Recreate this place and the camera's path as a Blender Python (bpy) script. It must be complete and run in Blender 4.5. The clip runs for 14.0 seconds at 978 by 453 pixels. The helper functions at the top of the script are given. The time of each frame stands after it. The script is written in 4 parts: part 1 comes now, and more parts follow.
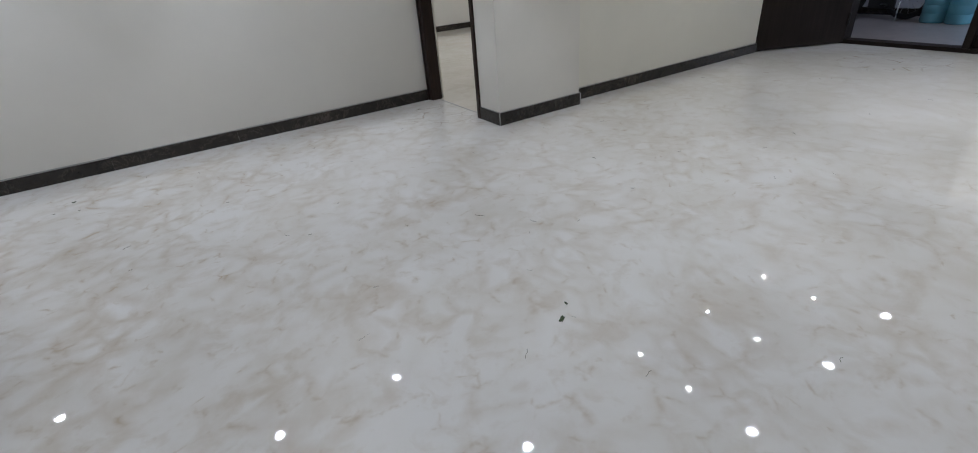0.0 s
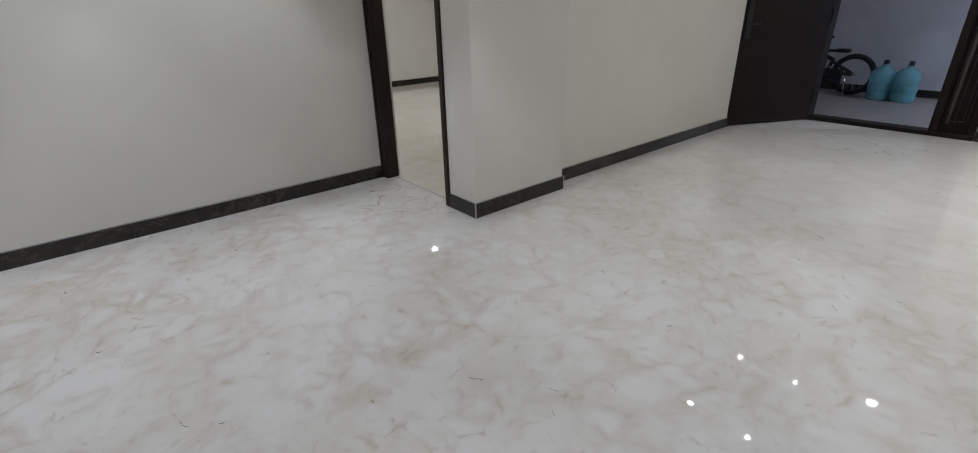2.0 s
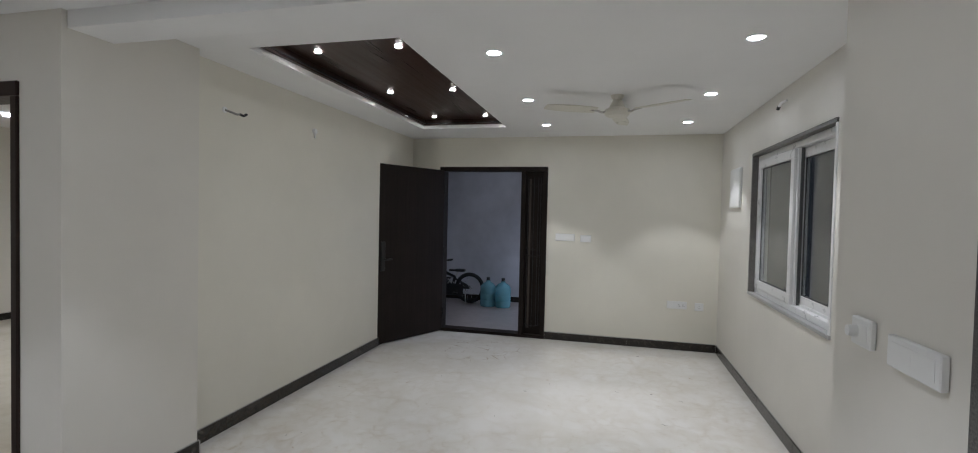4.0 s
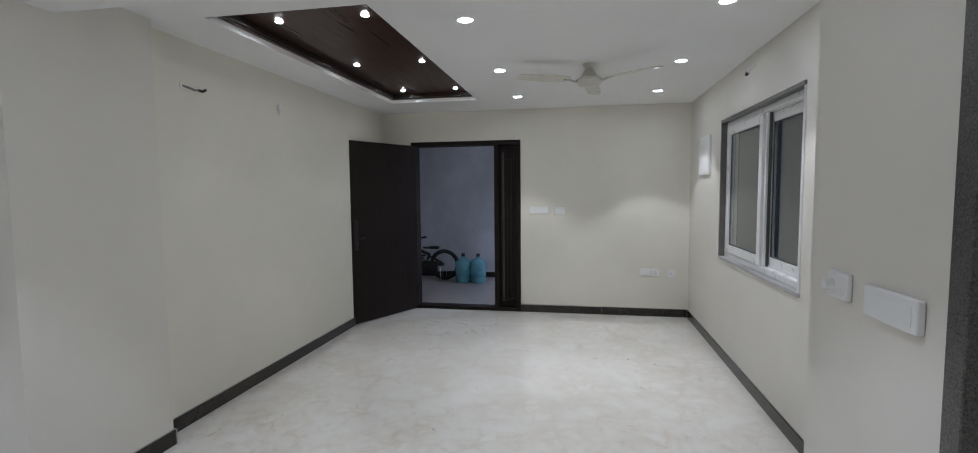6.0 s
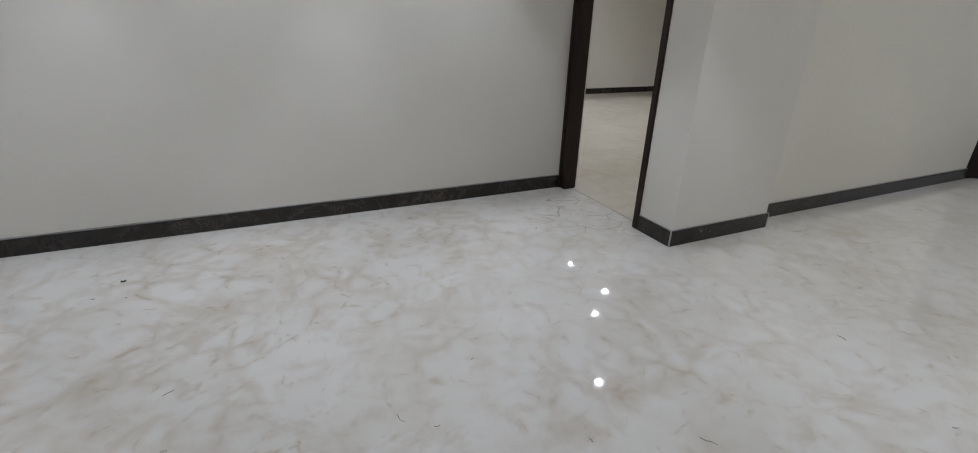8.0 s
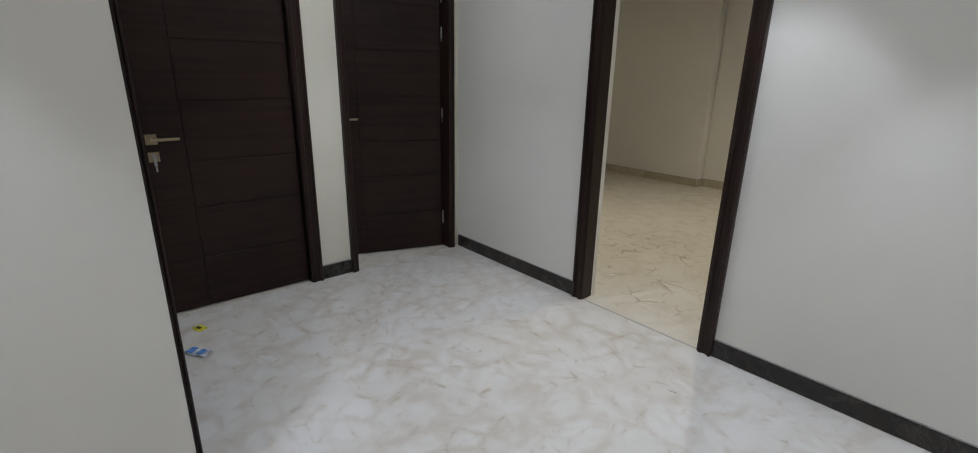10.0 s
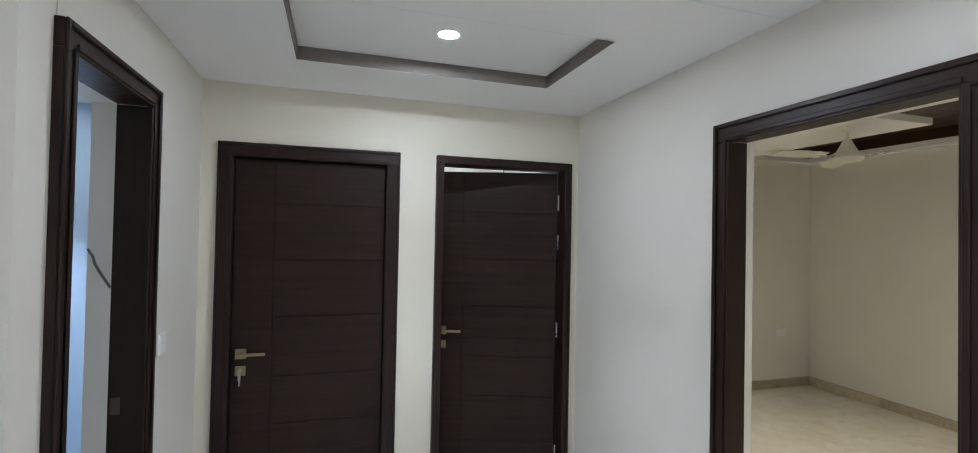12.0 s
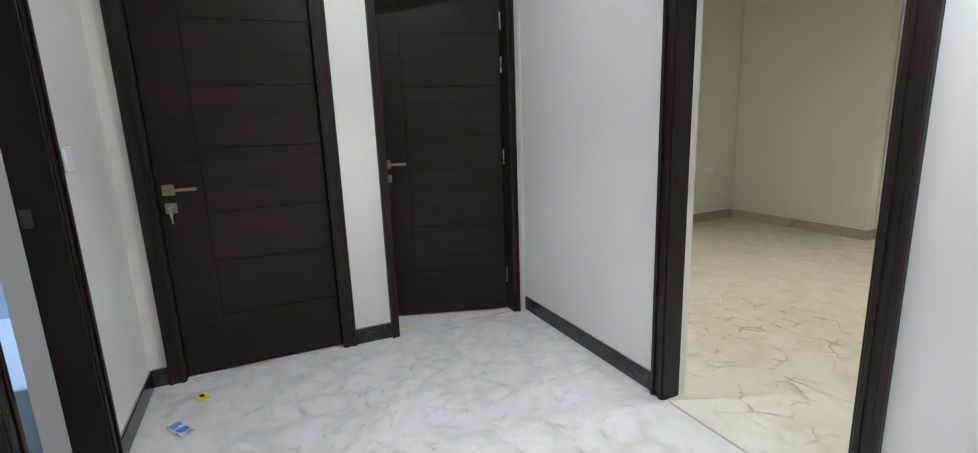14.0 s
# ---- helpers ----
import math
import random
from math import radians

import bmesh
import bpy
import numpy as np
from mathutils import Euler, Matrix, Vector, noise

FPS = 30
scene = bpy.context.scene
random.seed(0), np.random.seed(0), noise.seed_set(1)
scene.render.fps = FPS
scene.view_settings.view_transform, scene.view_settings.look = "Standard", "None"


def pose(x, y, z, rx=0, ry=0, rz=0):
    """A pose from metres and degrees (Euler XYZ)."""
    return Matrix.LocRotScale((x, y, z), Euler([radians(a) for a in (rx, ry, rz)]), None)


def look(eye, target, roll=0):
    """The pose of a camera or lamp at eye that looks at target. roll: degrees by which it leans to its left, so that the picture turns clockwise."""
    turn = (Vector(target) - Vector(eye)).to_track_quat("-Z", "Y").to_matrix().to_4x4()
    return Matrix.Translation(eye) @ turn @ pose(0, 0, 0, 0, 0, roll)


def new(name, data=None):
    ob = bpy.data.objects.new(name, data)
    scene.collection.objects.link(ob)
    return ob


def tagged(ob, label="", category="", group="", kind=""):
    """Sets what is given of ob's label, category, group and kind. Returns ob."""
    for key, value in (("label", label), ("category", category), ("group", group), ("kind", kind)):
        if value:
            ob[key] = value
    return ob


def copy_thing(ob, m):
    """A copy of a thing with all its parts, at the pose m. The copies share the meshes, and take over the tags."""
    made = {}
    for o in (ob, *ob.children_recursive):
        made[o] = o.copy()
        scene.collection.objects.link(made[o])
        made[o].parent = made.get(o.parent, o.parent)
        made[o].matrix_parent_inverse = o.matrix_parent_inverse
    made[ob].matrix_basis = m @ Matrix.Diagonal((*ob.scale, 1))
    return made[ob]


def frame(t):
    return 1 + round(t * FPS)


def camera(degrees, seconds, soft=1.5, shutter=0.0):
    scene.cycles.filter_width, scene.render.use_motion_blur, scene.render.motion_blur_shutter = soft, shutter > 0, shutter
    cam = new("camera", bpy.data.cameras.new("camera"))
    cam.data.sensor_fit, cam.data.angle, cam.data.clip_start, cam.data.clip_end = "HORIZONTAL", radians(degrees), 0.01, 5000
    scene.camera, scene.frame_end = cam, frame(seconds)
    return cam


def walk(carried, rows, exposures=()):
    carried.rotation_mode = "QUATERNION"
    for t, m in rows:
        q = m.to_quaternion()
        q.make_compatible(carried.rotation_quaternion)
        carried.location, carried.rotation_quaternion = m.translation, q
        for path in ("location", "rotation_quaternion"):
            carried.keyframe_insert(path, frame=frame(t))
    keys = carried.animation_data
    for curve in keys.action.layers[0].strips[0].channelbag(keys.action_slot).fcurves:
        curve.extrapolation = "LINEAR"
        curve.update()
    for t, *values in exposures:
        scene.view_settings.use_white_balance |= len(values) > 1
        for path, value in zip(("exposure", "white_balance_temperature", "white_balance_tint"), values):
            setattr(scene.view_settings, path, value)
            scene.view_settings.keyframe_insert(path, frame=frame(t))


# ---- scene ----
cam = camera(89.6, 14.0, soft=1.0)

PATH = [
    (0, (3.432, -4.138, 1.121), (4.346, -2.641, 0.159), -4.6),
    (0.5, (3.468, -3.86, 1.153), (4.365, -2.353, 0.192), -3.8),
    (1, (3.515, -3.627, 1.15), (4.37, -2.068, 0.233), -2.6),
    (1.5, (3.608, -3.388, 1.19), (4.445, -1.774, 0.359), -1.3),
    (2, (3.695, -3.355, 1.198), (4.863, -1.952, 0.382), -1.3),
    (2.5, (3.724, -3.569, 1.243), (5.334, -2.647, 0.497), -0.5),
    (3, (3.717, -3.643, 1.376), (5.553, -3.055, 0.843), 0.3),
    (3.5, (3.711, -3.611, 1.518), (5.629, -3.089, 1.3), 1.1),
    (3.7, (3.701, -3.616, 1.557), (5.629, -3.093, 1.461), 1.5),
    (5.8, (3.741, -3.604, 1.527), (5.712, -3.266, 1.476), -0.8),
    (6, (3.722, -3.569, 1.524), (5.683, -3.202, 1.379), -0.5),
    (6.5, (3.67, -3.565, 1.42), (5.537, -2.992, 0.99), 1.2),
    (7, (3.578, -3.524, 1.276), (5.246, -2.691, 0.552), 2.5),
    (7.5, (3.46, -3.316, 1.191), (4.766, -2.054, 0.353), 3.0),
    (8, (3.416, -2.99, 1.166), (4.212, -1.331, 0.384), 1.8),
    (8.4, (3.43, -2.887, 1.232), (3.574, -1.069, 0.412), 2.5),
    (8.5, (3.437, -2.866, 1.228), (3.419, -1.038, 0.416), 2.1),
    (9, (3.22, -2.817, 1.29), (2.63, -1.074, 0.506), 1.9),
    (9.2, (3.171, -2.761, 1.301), (2.375, -1.09, 0.543), 1.6),
    (11.3, (2.953, -1.65, 1.557), (1.075, -1.01, 1.302), 1.3),
    (11.5, (2.932, -1.619, 1.591), (1.037, -1.003, 1.425), 1.3),
    (12, (2.903, -1.513, 1.664), (0.995, -0.916, 1.697), 1.1),
    (12.5, (2.916, -1.393, 1.679), (1.166, -0.425, 1.724), -0.7),
    (13, (2.924, -1.344, 1.603), (1.257, -0.241, 1.53), -2.1),
    (13.5, (2.850, -1.419, 1.383), (1.089, -0.502, 1.144), -2.2),
    (14, (2.839, -1.555, 1.266), (1.059, -0.742, 0.855), -2.1),
]
EXPOSURES = [(0.0, 0.03, 6000, 10), (0.5, -0.03, 6150, 10), (2.0, -0.03, 6200, 10), (3.7, -0.11, 6200, 10), (5.8, -0.05, 6000, 10), (7.0, -0.01, 5950, 10), (8.0, -0.01, 6150, 10), (8.5, -0.09, 6200, 10), (9.2, -0.21, 6150, 10), (11.3, 0.81, 6000, 8), (12.5, 0.67, 5900, 8), (13.0, 0.63, 5900, 8), (14.0, 0.83, 5800, 8)]
walk(cam, [(t, look(eye, target, roll)) for t, eye, target, roll in PATH], EXPOSURES)

# ---- world and lamps ----
world = bpy.data.worlds.new("night_sky")
scene.world = world
world.use_nodes = True
world.node_tree.nodes["Background"].inputs[0].default_value = (0.10, 0.12, 0.16, 1)
world.node_tree.nodes["Background"].inputs[1].default_value = 0.12
scene.view_settings.exposure = 0.0

WARM = (1.0, 1.0, 1.0)
COOL = (0.94, 0.98, 1.06)
COLD = (0.68, 0.78, 1.0)


def spot_lamp(x, y, z, watts, colour=COOL, size=84, blend=0.35):
    d = bpy.data.lights.new("downlight_lamp", "SPOT")
    d.energy, d.color, d.spot_size, d.spot_blend, d.shadow_soft_size = watts, colour, radians(size), blend, 0.012
    ob = new("downlight_lamp", d)
    ob.location = (x, y, z)
    return ob


LIVING = [(x, y, 2.52) for x in (6.60, 7.84, 9.02) for y in (-2.90, -4.33)]
TRAY = [(x, y, 2.615) for x in (6.66, 7.775, 8.895) for y in (-1.665, -2.25)]
# the three beyond y = -2.9 are unseen, added to brighten corner and switch walls
DINING = [(x, -0.55, 2.45) for x in (2.20, 3.30, 4.42)] + [(2.10, -2.95, 2.45), (3.30, -3.55, 2.45), (4.98, -3.50, 2.45)] + [(4.98, -1.94, 2.45)]
HALL = [(0.86, -1.07, 2.515)]
ROOM_A = [(6.45, 0.40, 2.52), (7.25, 1.55, 2.52), (7.75, 2.95, 2.52), (9.4, 1.55, 2.52), (7.74, 1.99, 2.52)]
# the last bedroom b lamp is unseen, added so the walls don't go dim
ROOM_B = [(1.55, 1.10, 2.52), (1.62, 3.0, 2.52), (-0.8, 0.55, 2.52)]
P_LIVING, P_TRAY, P_DINING, P_HALL, P_ROOM_A, P_ROOM_B, P_CORR, P_BATH = 27, 3, 27, 29, 24, 40, 165, 95
LED_GLOW = 90
HALL_GLOW = 440
TRAY_GLOW = 160


# ---- materials ----
def nodes_of(name):
    m = bpy.data.materials.new(name)
    m.use_nodes = True
    t = m.node_tree
    return m, t, t.nodes["Principled BSDF"]


def link(t, a, b):
    t.links.new(a, b)


def coords(t, scale=(1, 1, 1)):
    c = t.nodes.new("ShaderNodeTexCoord")
    mp = t.nodes.new("ShaderNodeMapping")
    mp.inputs["Scale"].default_value = scale
    link(t, c.outputs["Object"], mp.inputs["Vector"])
    return mp.outputs["Vector"]


def noise_tex(t, vec, scale, detail=4, rough=0.55, distort=0.0):
    n = t.nodes.new("ShaderNodeTexNoise")
    n.inputs["Scale"].default_value = scale
    n.inputs["Detail"].default_value = detail
    n.inputs["Roughness"].default_value = rough
    n.inputs["Distortion"].default_value = distort
    link(t, vec, n.inputs["Vector"])
    return n


def ramp(t, fac, stops):
    r = t.nodes.new("ShaderNodeValToRGB")
    els = r.color_ramp.elements
    while len(els) < len(stops):
        els.new(0.5)
    for e, (p, c) in zip(els, stops):
        e.position = p
        e.color = (*c, 1) if len(c) == 3 else c
    link(t, fac, r.inputs["Fac"])
    return r.outputs["Color"]


def mixed(t, fac, a, b, kind="MIX"):
    m = t.nodes.new("ShaderNodeMix")
    m.data_type = "RGBA"
    m.blend_type = kind
    for sock, v in ((m.inputs[0], fac), (m.inputs[6], a), (m.inputs[7], b)):
        if isinstance(v, (int, float)):
            sock.default_value = v
        elif isinstance(v, tuple):
            sock.default_value = (*v, 1)
        else:
            link(t, v, sock)
    return m.outputs[2]


def bumped(t, p, height, strength, distance=0.002):
    b = t.nodes.new("ShaderNodeBump")
    b.inputs["Strength"].default_value = strength
    b.inputs["Distance"].default_value = distance
    link(t, height, b.inputs["Height"])
    link(t, b.outputs["Normal"], p.inputs["Normal"])


def paint(name, colour, rough=0.5, vary=0.05, stipple=0.12):
    m, t, p = nodes_of(name)
    v = coords(t)
    big = noise_tex(t, v, 0.9, 5, 0.6)
    dark = tuple(c * (1 - vary * 1.6) for c in colour)
    base = ramp(t, big.outputs["Fac"], [(0.3, dark), (0.7, colour)])
    smudge = noise_tex(t, v, 7, 6, 0.7)
    base = mixed(t, ramp(t, smudge.outputs["Fac"], [(0.60, (0, 0, 0)), (0.85, (0.22, 0.22, 0.22))]), base, tuple(c * 0.86 for c in colour))
    link(t, base, p.inputs["Base Color"])
    p.inputs["Roughness"].default_value = rough
    fine = noise_tex(t, v, 260, 3, 0.6)
    bumped(t, p, fine.outputs["Fac"], stipple, 0.001)
    return m


def marble(name, light, mid, brown, vein_gain=1.0, rough=0.015, cracks=()):
    """Pale rounded patches bounded by soft tan veins; cracks are (x, y, radius) of spots with fine dark fissures."""
    m, t, p = nodes_of(name)
    v = coords(t)

    def shifted(vec, by, amount):
        w = t.nodes.new("ShaderNodeVectorMath")
        w.operation = "MULTIPLY_ADD"
        link(t, by.outputs["Color"], w.inputs[0])
        w.inputs[1].default_value = (amount, amount, 0)
        link(t, vec, w.inputs[2])
        return w.outputs["Vector"]

    def edges(vec, size):
        vor = t.nodes.new("ShaderNodeTexVoronoi")
        vor.feature = "DISTANCE_TO_EDGE"
        vor.inputs["Scale"].default_value = size
        link(t, vec, vor.inputs["Vector"])
        return vor.outputs["Distance"]

    def grey(x):
        return (x, x, x)

    def times(a, b):
        return mixed(t, 1.0, a, b, "MULTIPLY")

    warm = tuple(a * 0.56 + b * 0.44 for a, b in zip(mid, brown))
    vec = shifted(v, noise_tex(t, v, 1.1, 2, 0.5), 0.35)
    vec = shifted(vec, noise_tex(t, vec, 4.0, 3, 0.5), 0.09)
    fine = shifted(vec, noise_tex(t, vec, 13, 4, 0.55), 0.05)
    # soft clouds of grey and beige
    cloud = noise_tex(t, vec, 2.1, 5, 0.58, 0.2)
    base = ramp(t, cloud.outputs["Fac"], [(0.34, mid), (0.50, tuple((a + b) / 2 for a, b in zip(light, mid))), (0.62, light)])
    # where the veining is strong or nearly absent
    broad = noise_tex(t, v, 0.42, 2, 0.5)
    region = ramp(t, broad.outputs["Fac"], [(0.36, grey(0.45)), (0.62, grey(1.0))])
    # the slabs laid beyond the column are plainer
    axes = t.nodes.new("ShaderNodeSeparateXYZ")
    link(t, v, axes.inputs[0])
    lot = t.nodes.new("ShaderNodeMapRange")
    for k, value in ((1, 5.0), (2, 7.2), (3, 1.0), (4, 0.4)):
        lot.inputs[k].default_value = value
    link(t, axes.outputs["X"], lot.inputs[0])
    region = times(region, lot.outputs[0])
    for size, gain, gate_size, lo, wide in ((4.2, 1.0, 1.9, 0.45, 0.17), (8.6, 0.9, 3.0, 0.46, 0.24)):
        d = edges(fine, size)
        cell = t.nodes.new("ShaderNodeTexVoronoi")
        cell.inputs["Scale"].default_value = size
        link(t, fine, cell.inputs["Vector"])
        sep = t.nodes.new("ShaderNodeSeparateColor")
        link(t, cell.outputs["Color"], sep.inputs["Color"])
        inside = ramp(t, d, [(0.03, grey(0)), (0.22, grey(1))])
        chosen = ramp(t, sep.outputs["Red"], [(0.45, grey(0)), (0.9, grey(0.4))])
        base = mixed(t, times(inside, chosen), base, tuple(min(1, c * k) for c, k in zip(light, (1.05, 1.06, 1.08))))
        gate = noise_tex(t, v, gate_size, 5, 0.62)
        gatec = times(ramp(t, gate.outputs["Fac"], [(lo, grey(0)), (lo + 0.2, grey(1))]), region)
        rim = ramp(t, d, [(0.0, grey(0.75)), (wide * 0.5, grey(0.42)), (wide, grey(0))])
        base = mixed(t, times(times(rim, gatec), grey(0.72 * gain * vein_gain)), base, warm)
        stroke = ramp(t, d, [(0.0, grey(1)), (0.03, grey(0.5)), (0.07, grey(0))])
        g3 = noise_tex(t, v, gate_size * 3.6, 3, 0.6)
        g3c = ramp(t, g3.outputs["Fac"], [(0.55, grey(0)), (0.70, grey(1))])
        base = mixed(t, times(times(stroke, times(g3c, region)), grey(0.5 * gain * vein_gain)), base, brown)
    # smoky tan blots
    tan = noise_tex(t, fine, 8.0, 4, 0.6, 0.3)
    base = mixed(t, times(ramp(t, tan.outputs["Fac"], [(0.52, grey(0)), (0.70, grey(0.6))]), region), base, warm)
    # sparse single brown marks
    mark = noise_tex(t, fine, 11, 3, 0.55, 0.2)
    base = mixed(t, ramp(t, mark.outputs["Fac"], [(0.70, grey(0)), (0.78, grey(0.5))]), base, brown)
    for x, y, r in cracks:
        far = t.nodes.new("ShaderNodeVectorMath")
        far.operation = "DISTANCE"
        link(t, v, far.inputs[0])
        far.inputs[1].default_value = (x, y, 0)
        ratio = t.nodes.new("ShaderNodeMath")
        ratio.operation = "DIVIDE"
        link(t, far.outputs["Value"], ratio.inputs[0])
        ratio.inputs[1].default_value = r
        near = ramp(t, ratio.outputs[0], [(0.55, grey(1)), (1.0, grey(0))])
        thin = ramp(t, edges(fine, 6.0), [(0.0, grey(1)), (0.022, grey(0.6)), (0.045, grey(0))])
        some = noise_tex(t, v, 5.5, 3, 0.6)
        somec = ramp(t, some.outputs["Fac"], [(0.47, grey(0)), (0.60, grey(0.6))])
        base = mixed(t, times(times(thin, near), somec), base, tuple(c * 0.75 for c in brown))
    link(t, base, p.inputs["Base Color"])
    dust = noise_tex(t, v, 14, 6, 0.7)
    r = ramp(t, dust.outputs["Fac"], [(0.35, grey(rough)), (0.8, grey(rough + 0.035))])
    link(t, r, p.inputs["Roughness"])
    p.inputs["IOR"].default_value = 1.48
    soft = noise_tex(t, v, 2.2, 2, 0.4)
    bumped(t, p, soft.outputs["Fac"], 0.015, 0.003)
    return m


def wood(name, dark, light, grain_axis="z", rough=0.38, streak=24, gloss=0.3):
    m, t, p = nodes_of(name)
    p.inputs["Specular IOR Level"].default_value = gloss
    s = {"x": (0.6, streak, streak), "y": (streak, 0.6, streak), "z": (streak, streak, 0.6)}[grain_axis]
    v = coords(t, s)
    g = noise_tex(t, v, 1.6, 8, 0.68, 0.6)
    base = ramp(t, g.outputs["Fac"], [(0.3, dark), (0.72, light)])
    v2 = coords(t)
    blot = noise_tex(t, v2, 3.0, 4, 0.6)
    base = mixed(t, ramp(t, blot.outputs["Fac"], [(0.4, (0, 0, 0)), (0.75, (0.5, 0.5, 0.5))]), base, tuple(c * 0.7 for c in dark))
    link(t, base, p.inputs["Base Color"])
    rr = ramp(t, g.outputs["Fac"], [(0.3, (rough - 0.06,) * 3), (0.8, (rough + 0.14,) * 3)])
    link(t, rr, p.inputs["Roughness"])
    bumped(t, p, g.outputs["Fac"], 0.18, 0.0012)
    return m


def stone(name, a, b, fleck, scale=60, rough=0.25, vein=True):
    m, t, p = nodes_of(name)
    v = coords(t)
    n = noise_tex(t, v, scale, 6, 0.75)
    base = ramp(t, n.outputs["Fac"], [(0.36, a), (0.62, b)])
    n2 = noise_tex(t, v, 7, 6, 0.65, 0.7)
    base = mixed(t, ramp(t, n2.outputs["Fac"], [(0.45, (0, 0, 0)), (0.75, (0.6, 0.6, 0.6))]), base, b)
    if vein:
        th = noise_tex(t, v, 3.1, 8, 0.7, 1.2)
        lf = ramp(t, th.outputs["Fac"], [(0.488, (0, 0, 0)), (0.5, (0.5, 0.5, 0.5)), (0.512, (0, 0, 0))])
        base = mixed(t, lf, base, fleck)
    info = t.nodes.new("ShaderNodeObjectInfo")
    vary = t.nodes.new("ShaderNodeMapRange")
    vary.inputs[3].default_value, vary.inputs[4].default_value = 0.75, 1.25
    link(t, info.outputs["Random"], vary.inputs[0])
    base = mixed(t, 1.0, base, vary.outputs[0], "MULTIPLY")
    link(t, base, p.inputs["Base Color"])
    p.inputs["Roughness"].default_value = rough
    bumped(t, p, n.outputs["Fac"], 0.06, 0.001)
    return m


def plain(name, colour, rough=0.4, metal=0.0, grain=60, vary=0.12, bump=0.05):
    m, t, p = nodes_of(name)
    v = coords(t)
    n = noise_tex(t, v, grain, 4, 0.6)
    link(t, ramp(t, n.outputs["Fac"], [(0.3, tuple(c * (1 - vary) for c in colour)), (0.7, colour)]), p.inputs["Base Color"])
    n2 = noise_tex(t, v, 11, 5, 0.7)
    link(t, ramp(t, n2.outputs["Fac"], [(0.3, (max(rough - 0.06, 0.03),) * 3), (0.75, (rough + 0.1,) * 3)]), p.inputs["Roughness"])
    p.inputs["Metallic"].default_value = metal
    bumped(t, p, n.outputs["Fac"], bump, 0.0006)
    return m


def emitter(name, colour, strength):
    m, t, p = nodes_of(name)
    p.inputs["Base Color"].default_value = (0.8, 0.8, 0.8, 1)
    p.inputs["Emission Color"].default_value = (*colour, 1)
    p.inputs["Emission Strength"].default_value = strength
    return m


def glassy(name, colour, rough=0.02, ior=1.45, clear=1.0):
    m, t, p = nodes_of(name)
    p.inputs["Base Color"].default_value = (*colour, 1)
    p.inputs["Transmission Weight"].default_value = clear
    p.inputs["Roughness"].default_value = rough
    p.inputs["IOR"].default_value = ior
    return m


M_WALL = paint("cream_wall_paint", (0.815, 0.785, 0.722))
# same wall paint, with the living room's warm light put into the colour
M_WALL_WARMLIT = paint("cream_paint_with_warm_light", (0.84, 0.81, 0.718))
# hall end wall: warm bounced light is mixed into the cream colour
M_WALL_END_WARMLIT = paint("cream_paint_with_yellow_light", (0.82, 0.78, 0.66))
M_CEIL = paint("white_ceiling_paint", (0.90, 0.90, 0.895), 0.6, 0.03, 0.06)
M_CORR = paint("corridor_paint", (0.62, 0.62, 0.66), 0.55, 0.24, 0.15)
M_BATH = paint("bathroom_tile_glaze", (0.54, 0.65, 0.75), 0.2, 0.06, 0.02)
M_FLOOR = marble("polished_beige_marble", (0.742, 0.718, 0.682), (0.69, 0.658, 0.605), (0.40, 0.29, 0.165), 1.35, 0.015, ((9.1, -2.2, 0.6), (5.3, -0.5, 0.45)))
M_FLOOR_B = marble("warm_beige_marble", (0.74, 0.69, 0.60), (0.68, 0.625, 0.52), (0.40, 0.28, 0.16), 0.65, 0.015, ((0.95, 1.05, 0.8), (1.55, 0.45, 0.4)))
M_FLOOR_C = stone("corridor_stone", (0.27, 0.235, 0.22), (0.34, 0.30, 0.285), (0.2, 0.17, 0.15), 5, 0.3)
M_DOOR = wood("dark_walnut_veneer", (0.017, 0.0085, 0.0068), (0.036, 0.020, 0.0155), "y", 0.42, 24, 0.2)
M_FRAME = wood("dark_walnut_frame", (0.014, 0.007, 0.0055), (0.034, 0.017, 0.012), "z", 0.36)
M_MAIN = wood("wenge_main_door", (0.013, 0.009, 0.007), (0.026, 0.019, 0.016), "z", 0.5, 24, 0.15)
M_TRAYWOOD = wood("brown_ceiling_veneer", (0.030, 0.014, 0.010), (0.060, 0.028, 0.020), "x", 0.30, 14)
M_SKIRT = stone("dark_skirting_granite", (0.016, 0.013, 0.0105), (0.027, 0.022, 0.018), (0.12, 0.10, 0.08), 30, 0.22)
M_SKIRT_B = stone("beige_skirting_marble", (0.42, 0.36, 0.26), (0.52, 0.46, 0.35), (0.3, 0.2, 0.12), 20, 0.2)
M_GRANITE = stone("speckled_grey_granite", (0.03, 0.028, 0.026), (0.20, 0.19, 0.18), (0.4, 0.4, 0.4), 190, 0.3, False)
M_SILL = stone("pale_sill_stone", (0.42, 0.42, 0.42), (0.58, 0.58, 0.57), (0.3, 0.3, 0.3), 120, 0.35, False)
M_TRAYEDGE = plain("grey_brown_edge_paint", (0.20, 0.175, 0.155), 0.6)
M_STRIP = plain("dull_brown_strip", (0.07, 0.055, 0.045), 0.5)
M_MORTAR = plain("grey_cement", (0.42, 0.41, 0.39), 0.85)
